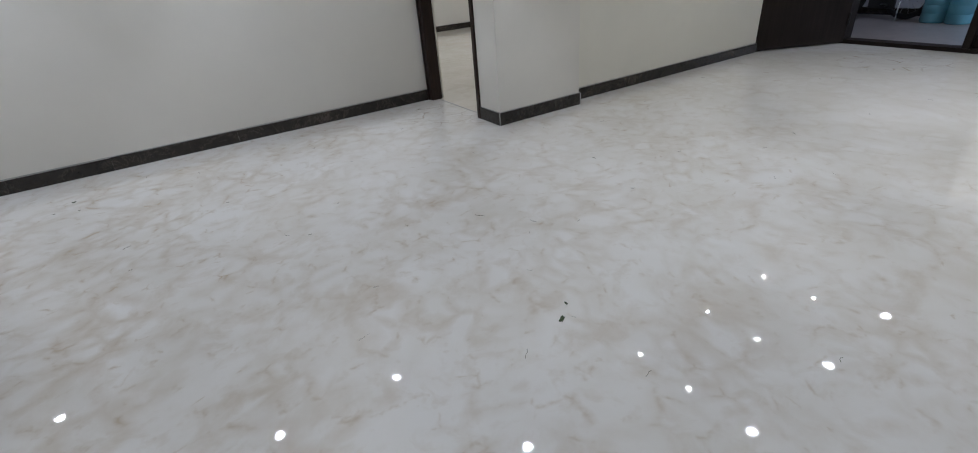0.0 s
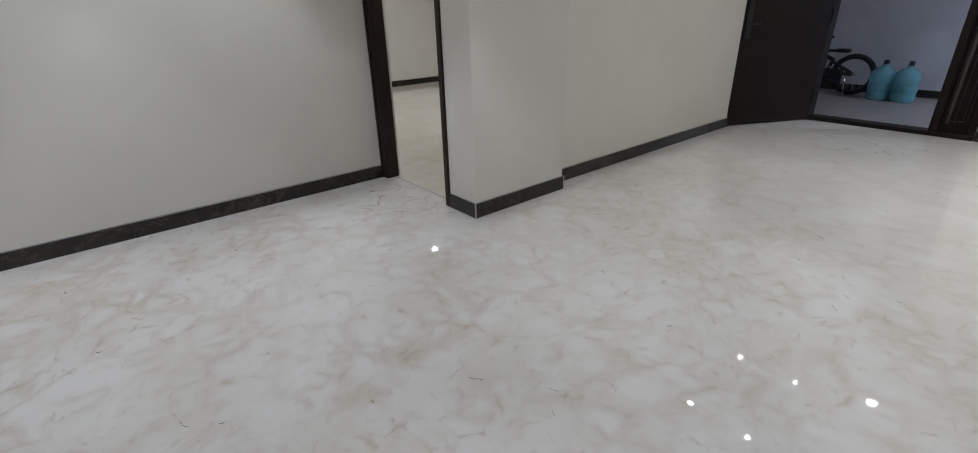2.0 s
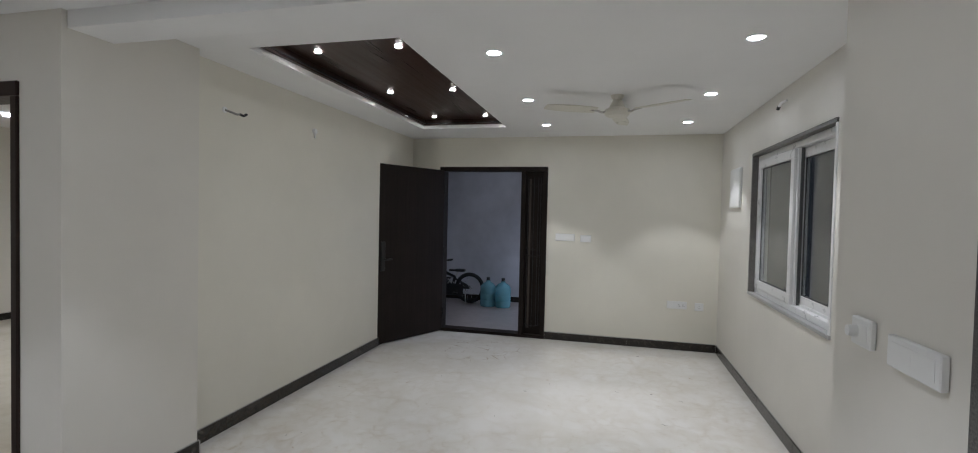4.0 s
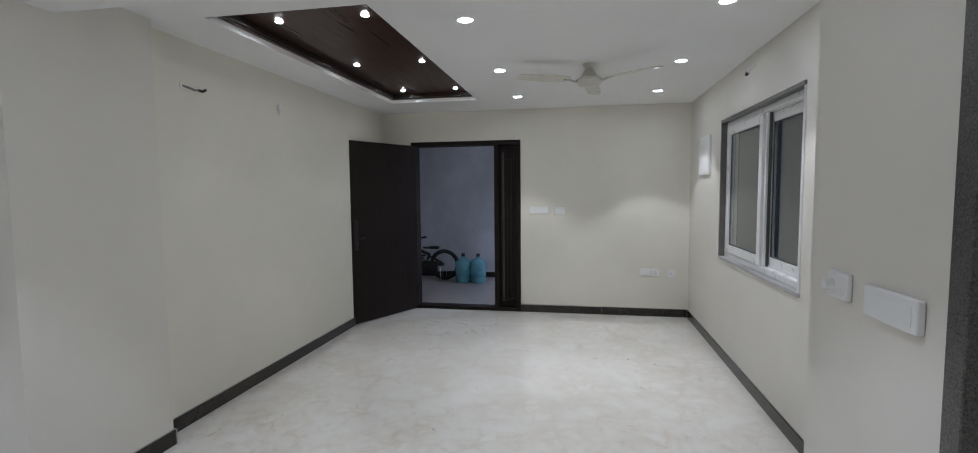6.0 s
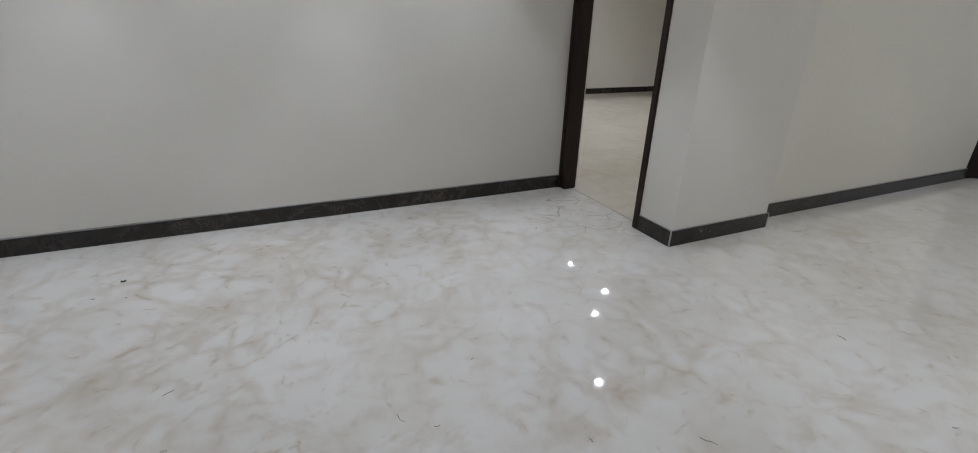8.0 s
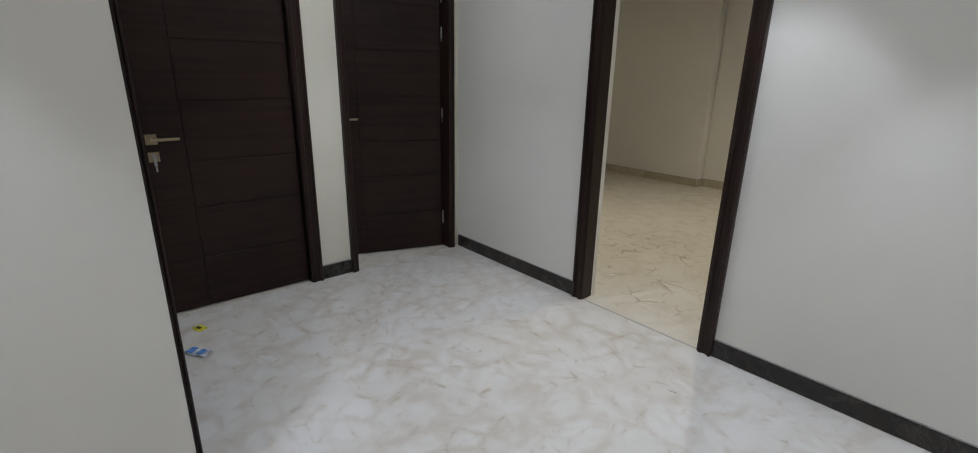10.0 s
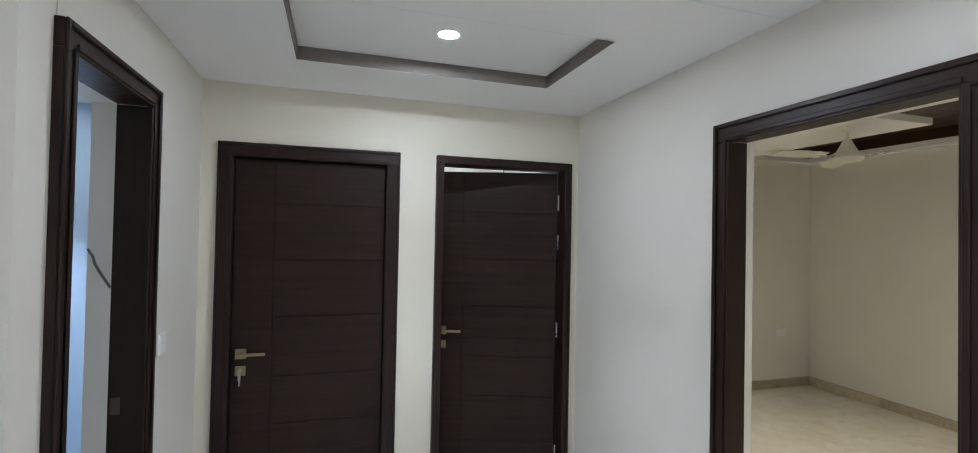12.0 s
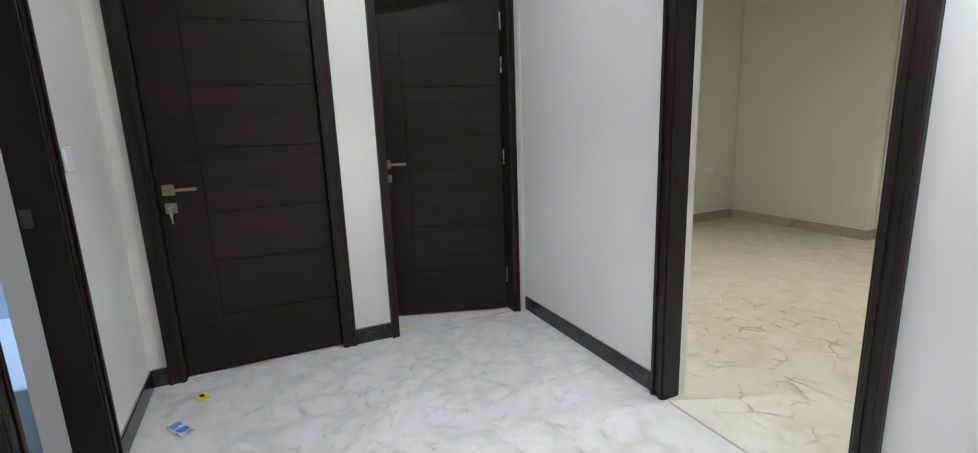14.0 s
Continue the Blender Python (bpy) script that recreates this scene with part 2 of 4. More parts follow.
M_UPVC = plain("white_upvc", (0.80, 0.80, 0.80), 0.3, 0, 40, 0.05)
M_PLASTIC = plain("white_switch_plastic", (0.87, 0.87, 0.86), 0.35, 0, 40, 0.02, 0.0)
M_CONDUIT = plain("grey_cable_sheath", (0.30, 0.29, 0.27), 0.5)
M_GREY = plain("grey_rubber_seal", (0.10, 0.10, 0.10), 0.6)
M_BLACK = plain("black_plastic", (0.012, 0.012, 0.012), 0.4)
M_RUBBER = plain("black_tyre_rubber", (0.015, 0.015, 0.015), 0.8)
M_STEEL = plain("brushed_steel", (0.55, 0.54, 0.52), 0.28, 1.0, 90)
M_BRASS = plain("antique_brass", (0.45, 0.37, 0.24), 0.32, 1.0, 90)
M_FAN = plain("ivory_fan_enamel", (0.70, 0.68, 0.60), 0.3, 0, 30, 0.05)
M_GLASS = glassy("window_glass", (0.92, 0.95, 0.95))
M_BOTTLE = glassy("blue_bottle_plastic", (0.28, 0.60, 0.68), 0.2, 1.2, 0.6)
M_WATER = plain("blue_bottle_water", (0.10, 0.36, 0.44), 0.1, 0, 12, 0.2)
M_LED = emitter("led_disc", (0.95, 0.985, 1.05), LED_GLOW)
M_LED_TRAY = emitter("tray_led_disc", (1.0, 1.0, 0.95), TRAY_GLOW)
M_LED_HALL = emitter("hall_led_disc", (0.96, 0.985, 1.04), HALL_GLOW)
M_CERAMIC = plain("white_ceramic", (0.78, 0.79, 0.80), 0.12, 0, 20, 0.03)
M_OUTER = plain("grey_shaft_plaster", (0.28, 0.28, 0.30), 0.9, 0, 6, 0.3, 0.4)
M_YELLOW = plain("yellow_printed_paper", (0.75, 0.68, 0.03), 0.6)
M_BLUE = plain("blue_plastic_film", (0.10, 0.25, 0.62), 0.3)
M_WHITEFILM = plain("white_plastic_film", (0.72, 0.75, 0.80), 0.3)
M_LEAF = plain("dry_leaf_scrap", (0.05, 0.07, 0.03), 0.8)


# ---- mesh helpers ----
def box(bm, x0, x1, y0, y1, z0, z1, bevel=0.0, segs=1):
    m = Matrix.LocRotScale(((x0 + x1) / 2, (y0 + y1) / 2, (z0 + z1) / 2), None, (abs(x1 - x0), abs(y1 - y0), abs(z1 - z0)))
    g = bmesh.ops.create_cube(bm, size=1.0, matrix=m)
    if bevel > 0:
        es = list({e for v in g["verts"] for e in v.link_edges})
        bmesh.ops.bevel(bm, geom=es, offset=bevel, segments=segs, affect="EDGES", profile=0.5)


def cyl(bm, a, b, r0, r1=None, n=16, caps=True):
    a, b = Vector(a), Vector(b)
    d = b - a
    m = Matrix.Translation((a + b) / 2) @ d.to_track_quat("Z", "Y").to_matrix().to_4x4()
    bmesh.ops.create_cone(bm, cap_ends=caps, segments=n, radius1=r0, radius2=r0 if r1 is None else r1, depth=d.length, matrix=m)


def lathe(bm, profile, n=24, at=(0, 0, 0), caps=True):
    at = Vector(at)
    rings = []
    for r, z in profile:
        rings.append([bm.verts.new(at + Vector((r * math.cos(2 * math.pi * i / n), r * math.sin(2 * math.pi * i / n), z))) for i in range(n)])
    for a, b in zip(rings, rings[1:]):
        for i in range(n):
            bm.faces.new((a[i], a[(i + 1) % n], b[(i + 1) % n], b[i]))
    if caps and profile[0][0] > 1e-6:
        bm.faces.new(list(reversed(rings[0])))
    if caps and profile[-1][0] > 1e-6:
        bm.faces.new(rings[-1])


def tube(bm, pts, r, n=8):
    pts = [Vector(p) for p in pts]
    rings = []
    for i, p in enumerate(pts):
        d = (pts[min(i + 1, len(pts) - 1)] - pts[max(i - 1, 0)]).normalized()
        q = d.to_track_quat("Z", "Y")
        rings.append([bm.verts.new(p + q @ Vector((r * math.cos(2 * math.pi * k / n), r * math.sin(2 * math.pi * k / n), 0))) for k in range(n)])
    for a, b in zip(rings, rings[1:]):
        for k in range(n):
            bm.faces.new((a[k], a[(k + 1) % n], b[(k + 1) % n], b[k]))
    bm.faces.new(list(reversed(rings[0])))
    bm.faces.new(rings[-1])


def torus(bm, c, axis, r_big, r_small, n=36, k=10):
    q = Vector(axis).to_track_quat("Z", "Y")
    c = Vector(c)
    rings = []
    for i in range(n):
        a = 2 * math.pi * i / n
        rad = Vector((math.cos(a), math.sin(a), 0))
        rings.append([bm.verts.new(c + q @ (rad * (r_big + r_small * math.cos(2 * math.pi * j / k)) + Vector((0, 0, r_small * math.sin(2 * math.pi * j / k))))) for j in range(k)])
    for i in range(n):
        a, b = rings[i], rings[(i + 1) % n]
        for j in range(k):
            bm.faces.new((a[j], b[j], b[(j + 1) % k], a[(j + 1) % k]))


def part(name, bm, material, parent=None, label="", smooth=False):
    bmesh.ops.recalc_face_normals(bm, faces=bm.faces)
    me = bpy.data.meshes.new(name)
    bm.to_mesh(me)
    bm.free()
    me.materials.append(material)
    if smooth:
        me.shade_smooth()
        me.set_sharp_from_angle(angle=radians(38))
    ob = new(name, me)
    ob.parent = parent
    if label:
        ob["label"] = label
    return ob


def boxes(*rows, bevel=0.0):
    bm = bmesh.new()
    for r in rows:
        box(bm, *r, bevel=bevel)
    return bm


def thing(name, at, label, category, group="", kind="", turn=0.0):
    e = new(name)
    e.location = at
    e.rotation_euler = (0, 0, radians(turn))
    e.empty_display_size = 0.1
    return tagged(e, label, category, group, kind)


def structure(name, bm, material, label, category):
    return tagged(part(name, bm, material), label, category, "", "structure")


def slab(name, x0, x1, y0, y1, z0, z1, material, label, category):
    return structure(name, boxes((x0, x1, y0, y1, z0, z1)), material, label, category)


def wall_x(name, x0, x1, y0, y1, top, openings, material=M_WALL, label="cream painted plaster wall"):
    """A wall that runs along x; openings are (x0, x1, z0, z1)."""
    bm = bmesh.new()
    at = x0
    for a, b, c, d in sorted(openings):
        box(bm, at, a, y0, y1, 0, top)
        if c > 0:
            box(bm, a, b, y0, y1, 0, c)
        box(bm, a, b, y0, y1, d, top)
        at = b
    box(bm, at, x1, y0, y1, 0, top)
    return structure(name, bm, material, label, "wall")


def wall_y(name, x0, x1, y0, y1, top, openings, material=M_WALL, label="cream painted plaster wall"):
    bm = bmesh.new()
    at = y0
    for a, b, c, d in sorted(openings):
        box(bm, x0, x1, at, a, 0, top)
        if c > 0:
            box(bm, x0, x1, a, b, 0, c)
        box(bm, x0, x1, a, b, d, top)
        at = b
    box(bm, x0, x1, at, y1, 0, top)
    return structure(name, bm, material, label, "wall")


# ---- floors ----
slab("floor", 0.0, 9.82, -7.0, 0.0, -0.2, 0.0, M_FLOOR, "polished cream marble floor with tan clouding", "floor")
slab("floor_room_b", -1.45, 3.2, 0.006, 4.2, -0.2, 0.0, M_FLOOR_B, "warm beige marble bedroom floor with brown veins", "floor")
slab("floor_room_a", 5.50, 10.75, -0.89, 4.2, -0.2, 0.001, M_FLOOR_B, "warm beige marble bedroom floor", "floor")
slab("floor_corridor", 9.826, 12.4, -4.9, 0.2, -0.2, -0.004, M_FLOOR_C, "dull stone corridor floor", "floor")
slab("floor_bathroom", -0.6, 1.40, -4.4, -2.195, -0.19, 0.012, M_FLOOR_C, "dull stone bathroom floor", "floor")
slab("floor_closet", -1.5, -0.006, -2.3, -0.02, -0.2, 0.0, M_FLOOR_B, "beige marble floor behind the doors", "floor")

# ---- walls ----
H = 2.75
wall_x("wall_dining", -1.5, 5.42, 0.0, 0.11, H, [(1.313, 2.077, 0, 2.057)], label="cream painted wall between hall and bedrooms")
wall_y("wall_jog", 5.435, 5.565, -0.8815, 0.15, H, [(-0.865, -0.025, 0, 2.11)], label="short cream wall with a bedroom doorway")
slab("column", 5.435, 6.215, -1.142, -0.882, 0, H, M_WALL, "square cream painted column", "column")
wall_x("wall_recess", 6.22, 9.82, -1.03, -0.88, H, [], material=M_WALL_WARMLIT, label="long cream painted living room wall")
wall_y("wall_main_door", 9.82, 9.97, -4.97, -0.30, H, [(-2.81, -1.44, 0, 2.125)], material=M_WALL_WARMLIT, label="cream living room wall around the entrance")
wall_x("wall_window", 5.63, 9.82, -4.97, -4.822, H, [(6.835, 8.535, 0.885, 2.135)], label="cream painted wall with a sliding window")
slab("wall_switches", 4.95, 5.63, -4.97, -4.37, 0, H, M_WALL, "cream painted wall end with switches", "wall")
wall_x("wall_opposite", 1.40, 3.05, -4.52, -4.37, H, [], label="cream painted wall")
wall_y("wall_corner", 1.41, 1.56, -4.37, -2.19, H, [], label="cream painted wall at the hall corner")
wall_x("wall_bathroom", 0.0, 1.405, -2.36, -2.19, H, [(0.783, 1.347, 0, 2.117)], label="cream painted hall wall with a bathroom doorway")
wall_y("wall_end", -0.15, 0.0, -2.34, 0.0, H, [(-2.085, -1.18, 0, 2.11), (-0.92, -0.082, 0, 2.11)], material=M_WALL_END_WARMLIT, label="cream painted hall end wall with two doors")
# kitchen opening behind the start of the walk
wall_y("wall_kitchen_a", 4.96, 5.1, -7.0, -4.975, H, [], label="plain cream wall")
wall_y("wall_kitchen_b", 2.9, 3.05, -7.0, -4.525, H, [], label="plain cream wall")
wall_x("wall_kitchen_c", 2.9, 5.1, -7.15, -7.0, H, [], label="plain cream wall")
# bedroom b
wall_y("wall_room_b_left", -1.60, -1.45, 0.155, 4.3, H, [], label="cream bedroom wall")
wall_x("wall_room_b_back", -1.445, 0.10, 3.77, 4.3, H, [], label="cream bedroom wall")
wall_x("wall_room_b_recess", 0.105, 3.2, 3.90, 4.3, H, [], label="cream bedroom wall set back")
wall_y("wall_room_b_right", 3.2, 3.35, 0.155, 4.3, H, [], label="cream bedroom wall")
# bedroom a
wall_y("wall_room_a_left", 5.35, 5.5, 0.155, 4.15, H, [], label="cream bedroom wall")
wall_x("wall_room_a_back", 5.35, 10.9, 4.15, 4.3, H, [], label="cream bedroom wall")
wall_y("wall_room_a_right", 10.75, 10.9, -0.295, 4.15, H, [], label="cream bedroom wall")
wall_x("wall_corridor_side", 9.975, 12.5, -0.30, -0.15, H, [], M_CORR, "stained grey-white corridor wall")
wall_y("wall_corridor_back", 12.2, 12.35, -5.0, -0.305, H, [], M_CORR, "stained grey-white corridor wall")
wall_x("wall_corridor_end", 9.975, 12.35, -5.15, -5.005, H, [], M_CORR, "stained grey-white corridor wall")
# bathroom and closets
wall_y("wall_bathroom_far", -0.75, -0.6, -4.5, -2.345, H, [], M_BATH, "pale blue glazed bathroom wall")
wall_x("wall_bathroom_back", -0.6, 1.405, -4.5, -4.4, H, [], M_BATH, "pale blue glazed bathroom wall")
wall_y("wall_closet_back", -1.65, -1.5, -2.5, -0.005, H, [], label="plain white wall")
wall_x("wall_closet_side", -1.5, -0.155, -2.5, -2.345, H, [], label="plain white wall")
wall_x("wall_closet_middle", -1.495, -0.155, -1.10, -1.0, H, [], label="plain white wall")


# ---- ceilings ----
def ceiling_with_hole(name, x0, x1, y0, y1, z, hole, label):
    a, b, c, d = hole
    return structure(name, boxes((x0, a, y0, y1, z, z + 0.05), (b, x1, y0, y1, z, z + 0.05), (a, b, y0, c, z, z + 0.05), (a, b, d, y1, z, z + 0.05)), M_CEIL, label, "ceiling")


ceiling_with_hole("ceiling_hall", 0.001, 1.555, -2.189, -0.001, 2.45, (0.49, 1.17, -1.70, -0.45), "white false ceiling with a shallow tray")
slab("ceiling_hall_tray", 0.44, 1.22, -1.75, -0.40, 2.515, 2.56, M_CEIL, "white raised tray of the hall ceiling", "ceiling")
slab("ceiling_dining", 1.557, 5.458, -4.369, -0.001, 2.45, 2.50, M_CEIL, "white false ceiling", "ceiling")
slab("ceiling_kitchen", 3.0, 5.0, -7.0, -4.371, 2.45, 2.50, M_CEIL, "white false ceiling", "ceiling")
slab("beam", 5.460, 5.680, -4.369, -1.144, 2.37, 2.70, M_CEIL, "shallow white painted ceiling beam", "beam")
ceiling_with_hole("ceiling_living", 5.682, 9.819, -4.821, -0.90, 2.52, (6.26, 9.11, -2.44, -1.45), "white false ceiling with a recessed wooden panel")
slab("roof", -2.0, 12.6, -7.3, 4.5, 2.76, 2.9, M_CEIL, "concrete slab over the flat", "ceiling")
slab("ceiling_room_a", 5.50, 10.75, -0.87, 4.15, 2.54, 2.60, M_CEIL, "white bedroom ceiling", "ceiling")
ceiling_with_hole("ceiling_room_b", -1.45, 3.2, 0.151, 4.06, 2.55, (-1.36, 1.25, 0.9, 3.62), "white bedroom ceiling with a dark recess")
slab("ceiling_corridor", 9.97, 12.3, -5.0, -0.30, 2.6, 2.65, M_CEIL, "white corridor ceiling", "ceiling")
slab("ceiling_bathroom", -0.6, 1.4, -4.4, -2.341, 2.40, 2.45, M_CEIL, "white bathroom ceiling", "ceiling")

# ---- ceiling fittings ----
# hall tray lip
structure("trim_hall_tray", boxes((0.4905, 0.495, -1.70, -0.45, 2.452, 2.514), (1.165, 1.1695, -1.70, -0.45, 2.452, 2.514), (0.4955, 1.1645, -1.6995, -1.695, 2.452, 2.514), (0.4955, 1.1645, -0.455, -0.4505, 2.452, 2.514), (0.44, 0.488, -1.75, -0.40, 2.502, 2.513), (1.172, 1.22, -1.75, -0.40, 2.502, 2.513), (0.49, 1.17, -1.75, -1.702, 2.502, 2.513), (0.49, 1.17, -0.448, -0.40, 2.502, 2.513)), M_TRAYEDGE, "grey-brown painted edge of the hall tray", "trim")

# living room wooden tray
tray = thing("ceiling_panel", (6.26, -2.44, 2.57), "dark brown veneered panel recessed in the living room ceiling", "ceiling panel", kind="structure")
part("panel", boxes((0.002, 2.848, 0.002, 0.988, 0.05, 0.07)), M_TRAYWOOD, tray)
part("side_trim", boxes((0.002, 2.848, 0.002, 0.03, -0.012, 0.05)), M_TRAYWOOD, tray)
part("side_trim", boxes((0.002, 2.848, 0.96, 0.988, -0.012, 0.05)), M_TRAYWOOD, tray)
part("end_trim", boxes((0.002, 0.03, 0.031, 0.959, -0.012, 0.05)), M_TRAYWOOD, tray)
part("end_trim", boxes((2.82, 2.848, 0.031, 0.959, -0.012, 0.05)), M_TRAYWOOD, tray)
part("inner_moulding", boxes((0.031, 2.819, 0.945, 0.959, 0.0, 0.012)), M_BLACK, tray)
part("inner_moulding", boxes((2.805, 2.819, 0.031, 0.944, 0.0, 0.012)), M_BLACK, tray)


def downlight(x, y, z, r, group, glow, first=[]):
    """A round recessed LED lamp: thin white rim and glowing disc."""
    if first and first[0][0] == r:
        return copy_thing(first[0][1], pose(x, y, z))
    d = thing("downlight", (x, y, z), "round white recessed LED downlight, lit", "downlight", group)
    bm = bmesh.new()
    lathe(bm, [(r, 0.0), (r * 1.22, 0.0), (r * 1.25, -0.003), (r * 1.18, -0.006), (r, -0.004)], 28, caps=False)
    part("rim", bm, M_UPVC, d, smooth=True)
    bm = bmesh.new()
    lathe(bm, [(0.0, -0.003), (r * 0.98, -0.003), (r * 0.98, 0.0), (0.0, 0.0)], 28)
    part("lens", bm, glow, d, "glowing white disc")
    first[:] = [(r, d)]
    return d


def lamp_row(places, r, watts, colour, group, size=84, blend=0.35, glow=M_LED):
    for x, y, z in places:
        downlight(x, y, z, r, group, glow)
        spot_lamp(x, y, z - 0.022, watts, colour, size, blend)


lamp_row(LIVING, 0.041, P_LIVING, WARM, "living room downlights", 79, 0.28)
lamp_row(DINING, 0.0405, P_DINING, COOL, "dining downlights", 75, 0.36)
lamp_row([(4.0, -5.7, 2.45)], 0.0406, P_DINING, COOL, "kitchen downlight", 100, 0.6)
lamp_row(HALL, 0.040, P_HALL, COOL, "hall downlight", 86, 0.65, glow=M_LED_HALL)
lamp_row(ROOM_A, 0.0411, P_ROOM_A, WARM, "bedroom downlights", 130, 0.8)
lamp_row([(x, y, 2.55) for x, y, z in ROOM_B], 0.0412, P_ROOM_B, (1.04, 0.93, 0.70), "bedroom downlights", 110, 0.7)
lamp_row(TRAY, 0.022, P_TRAY, WARM, "small downlights in the wooden ceiling panel", glow=M_LED_TRAY)
lamp_row([(11.2, -4.3, 2.6)], 0.06, P_CORR, COLD, "corridor lamp", 150, 0.8)
lamp_row([(-0.20, -3.30, 2.40)], 0.0602, P_BATH, COLD, "bathroom lamp", 72, 0.6)
lamp_row([(-0.75, -0.55, 2.755)], 0.0603, 6, COOL, "lamp behind the doors", 150, 0.8)

# bedroom b ceiling drop
slab("ceiling_room_b_recess", -1.40, 1.29, 0.86, 3.66, 2.70, 2.74, M_TRAYWOOD, "dark brown recess of the bedroom ceiling", "ceiling")
structure("trim_room_b_recess", boxes((-1.40, -1.362, 0.86, 3.66, 2.602, 2.698), (1.252, 1.29, 0.86, 3.66, 2.602, 2.698), (-1.36, 1.25, 0.86, 0.898, 2.602, 2.698), (-1.36, 1.25, 3.622, 3.66, 2.602, 2.698)), M_TRAYWOOD, "dark brown recess edge", "trim")
pan = thing("ceiling_drop", (-0.35, 1.75, 2.475), "white dropped ceiling board in the dark recess", "ceiling panel", kind="structure")
part("board", boxes((-1.05, 0.95, -0.35, 0.63, 0.0, 0.05), bevel=0.003), M_CEIL, pan)
part("vent_slot", boxes((0.02, 0.38, -0.02, 0.06, -0.004, -0.0005)), M_TRAYEDGE, pan, "narrow grey vent slot")
part("hanger", boxes((-0.6, 0.4, -0.15, 0.4, 0.0505, 0.222)), M_CEIL, pan)


def ceiling_fan(at, drop, turn, r=0.60):
    f = thing("ceiling_fan", at, "ivory white three-blade ceiling fan", "ceiling fan", turn=turn)
    bm = bmesh.new()
    lathe(bm, [(0.0, 0.0), (0.055, 0.0), (0.05, -0.012), (0.018, -0.05), (0.0, -0.05)], 20)
    part("canopy", bm, M_FAN, f, smooth=True)
    bm = bmesh.new()
    cyl(bm, (0, 0, -0.03), (0, 0, -drop + 0.03), 0.011)
    part("rod", bm, M_FAN, f, smooth=True)
    bm = bmesh.new()
    lathe(bm, [(0.0, 0.0), (0.022, 0.0), (0.036, -0.03), (0.072, -0.10), (0.0, -0.10)], 24, (0, 0, -drop + 0.12))
    part("cup", bm, M_FAN, f, smooth=True)
    bm = bmesh.new()
    lathe(bm, [(0.0, 0.03), (0.07, 0.03), (0.10, 0.015), (0.105, -0.01), (0.085, -0.035), (0.0, -0.045)], 32, (0, 0, -drop))
    part("motor", bm, M_FAN, f, smooth=True)
    for k in range(3):
        a = 2 * math.pi * k / 3
        q = Matrix.Rotation(a, 3, "Z")
        bm = bmesh.new()
        tube(bm, [q @ Vector(p) for p in ((0.09, 0, -drop), (0.13, 0.0, -drop - 0.012), (0.17, 0.0, -drop), (0.22, 0, -drop + 0.004))], 0.009, 8)
        arm = part("blade_arm", bm, M_STEEL, f, smooth=True)
        bm = bmesh.new()
        n = 10
        top, bot = [], []
        for i in range(n + 1):
            s = i / n
            x = 0.18 + (r - 0.18) * s
            w = 0.050 + 0.018 * math.sin(math.pi * min(1, s * 1.1))
            if s > 0.9:
                w *= 0.82
            tilt = 0.16
            for lst, dz in ((top, 0.003), (bot, -0.003)):
                lst.append([bm.verts.new(q @ Vector((x, y, -drop + y * tilt + dz + 0.004))) for y in (-w, 0, w)])
        for i in range(n):
            for j in range(2):
                bm.faces.new((top[i][j], top[i + 1][j], top[i + 1][j + 1], top[i][j + 1]))
                bm.faces.new((bot[i][j + 1], bot[i + 1][j + 1], bot[i + 1][j], bot[i][j]))
            bm.faces.new((top[i][0], bot[i][0], bot[i + 1][0], top[i + 1][0]))
            bm.faces.new((top[i][2], top[i + 1][2], bot[i + 1][2], bot[i][2]))
        for i in (0, n):
            bm.faces.new((top[i][0], top[i][1], bot[i][1], bot[i][0]))
            bm.faces.new((top[i][1], top[i][2], bot[i][2], bot[i][1]))
        part("blade", bm, M_FAN, f)
    return f


ceiling_fan((7.80, -3.63, 2.52), 0.13, 115)
ceiling_fan((0.38, 1.88, 2.475), 0.22, 20)


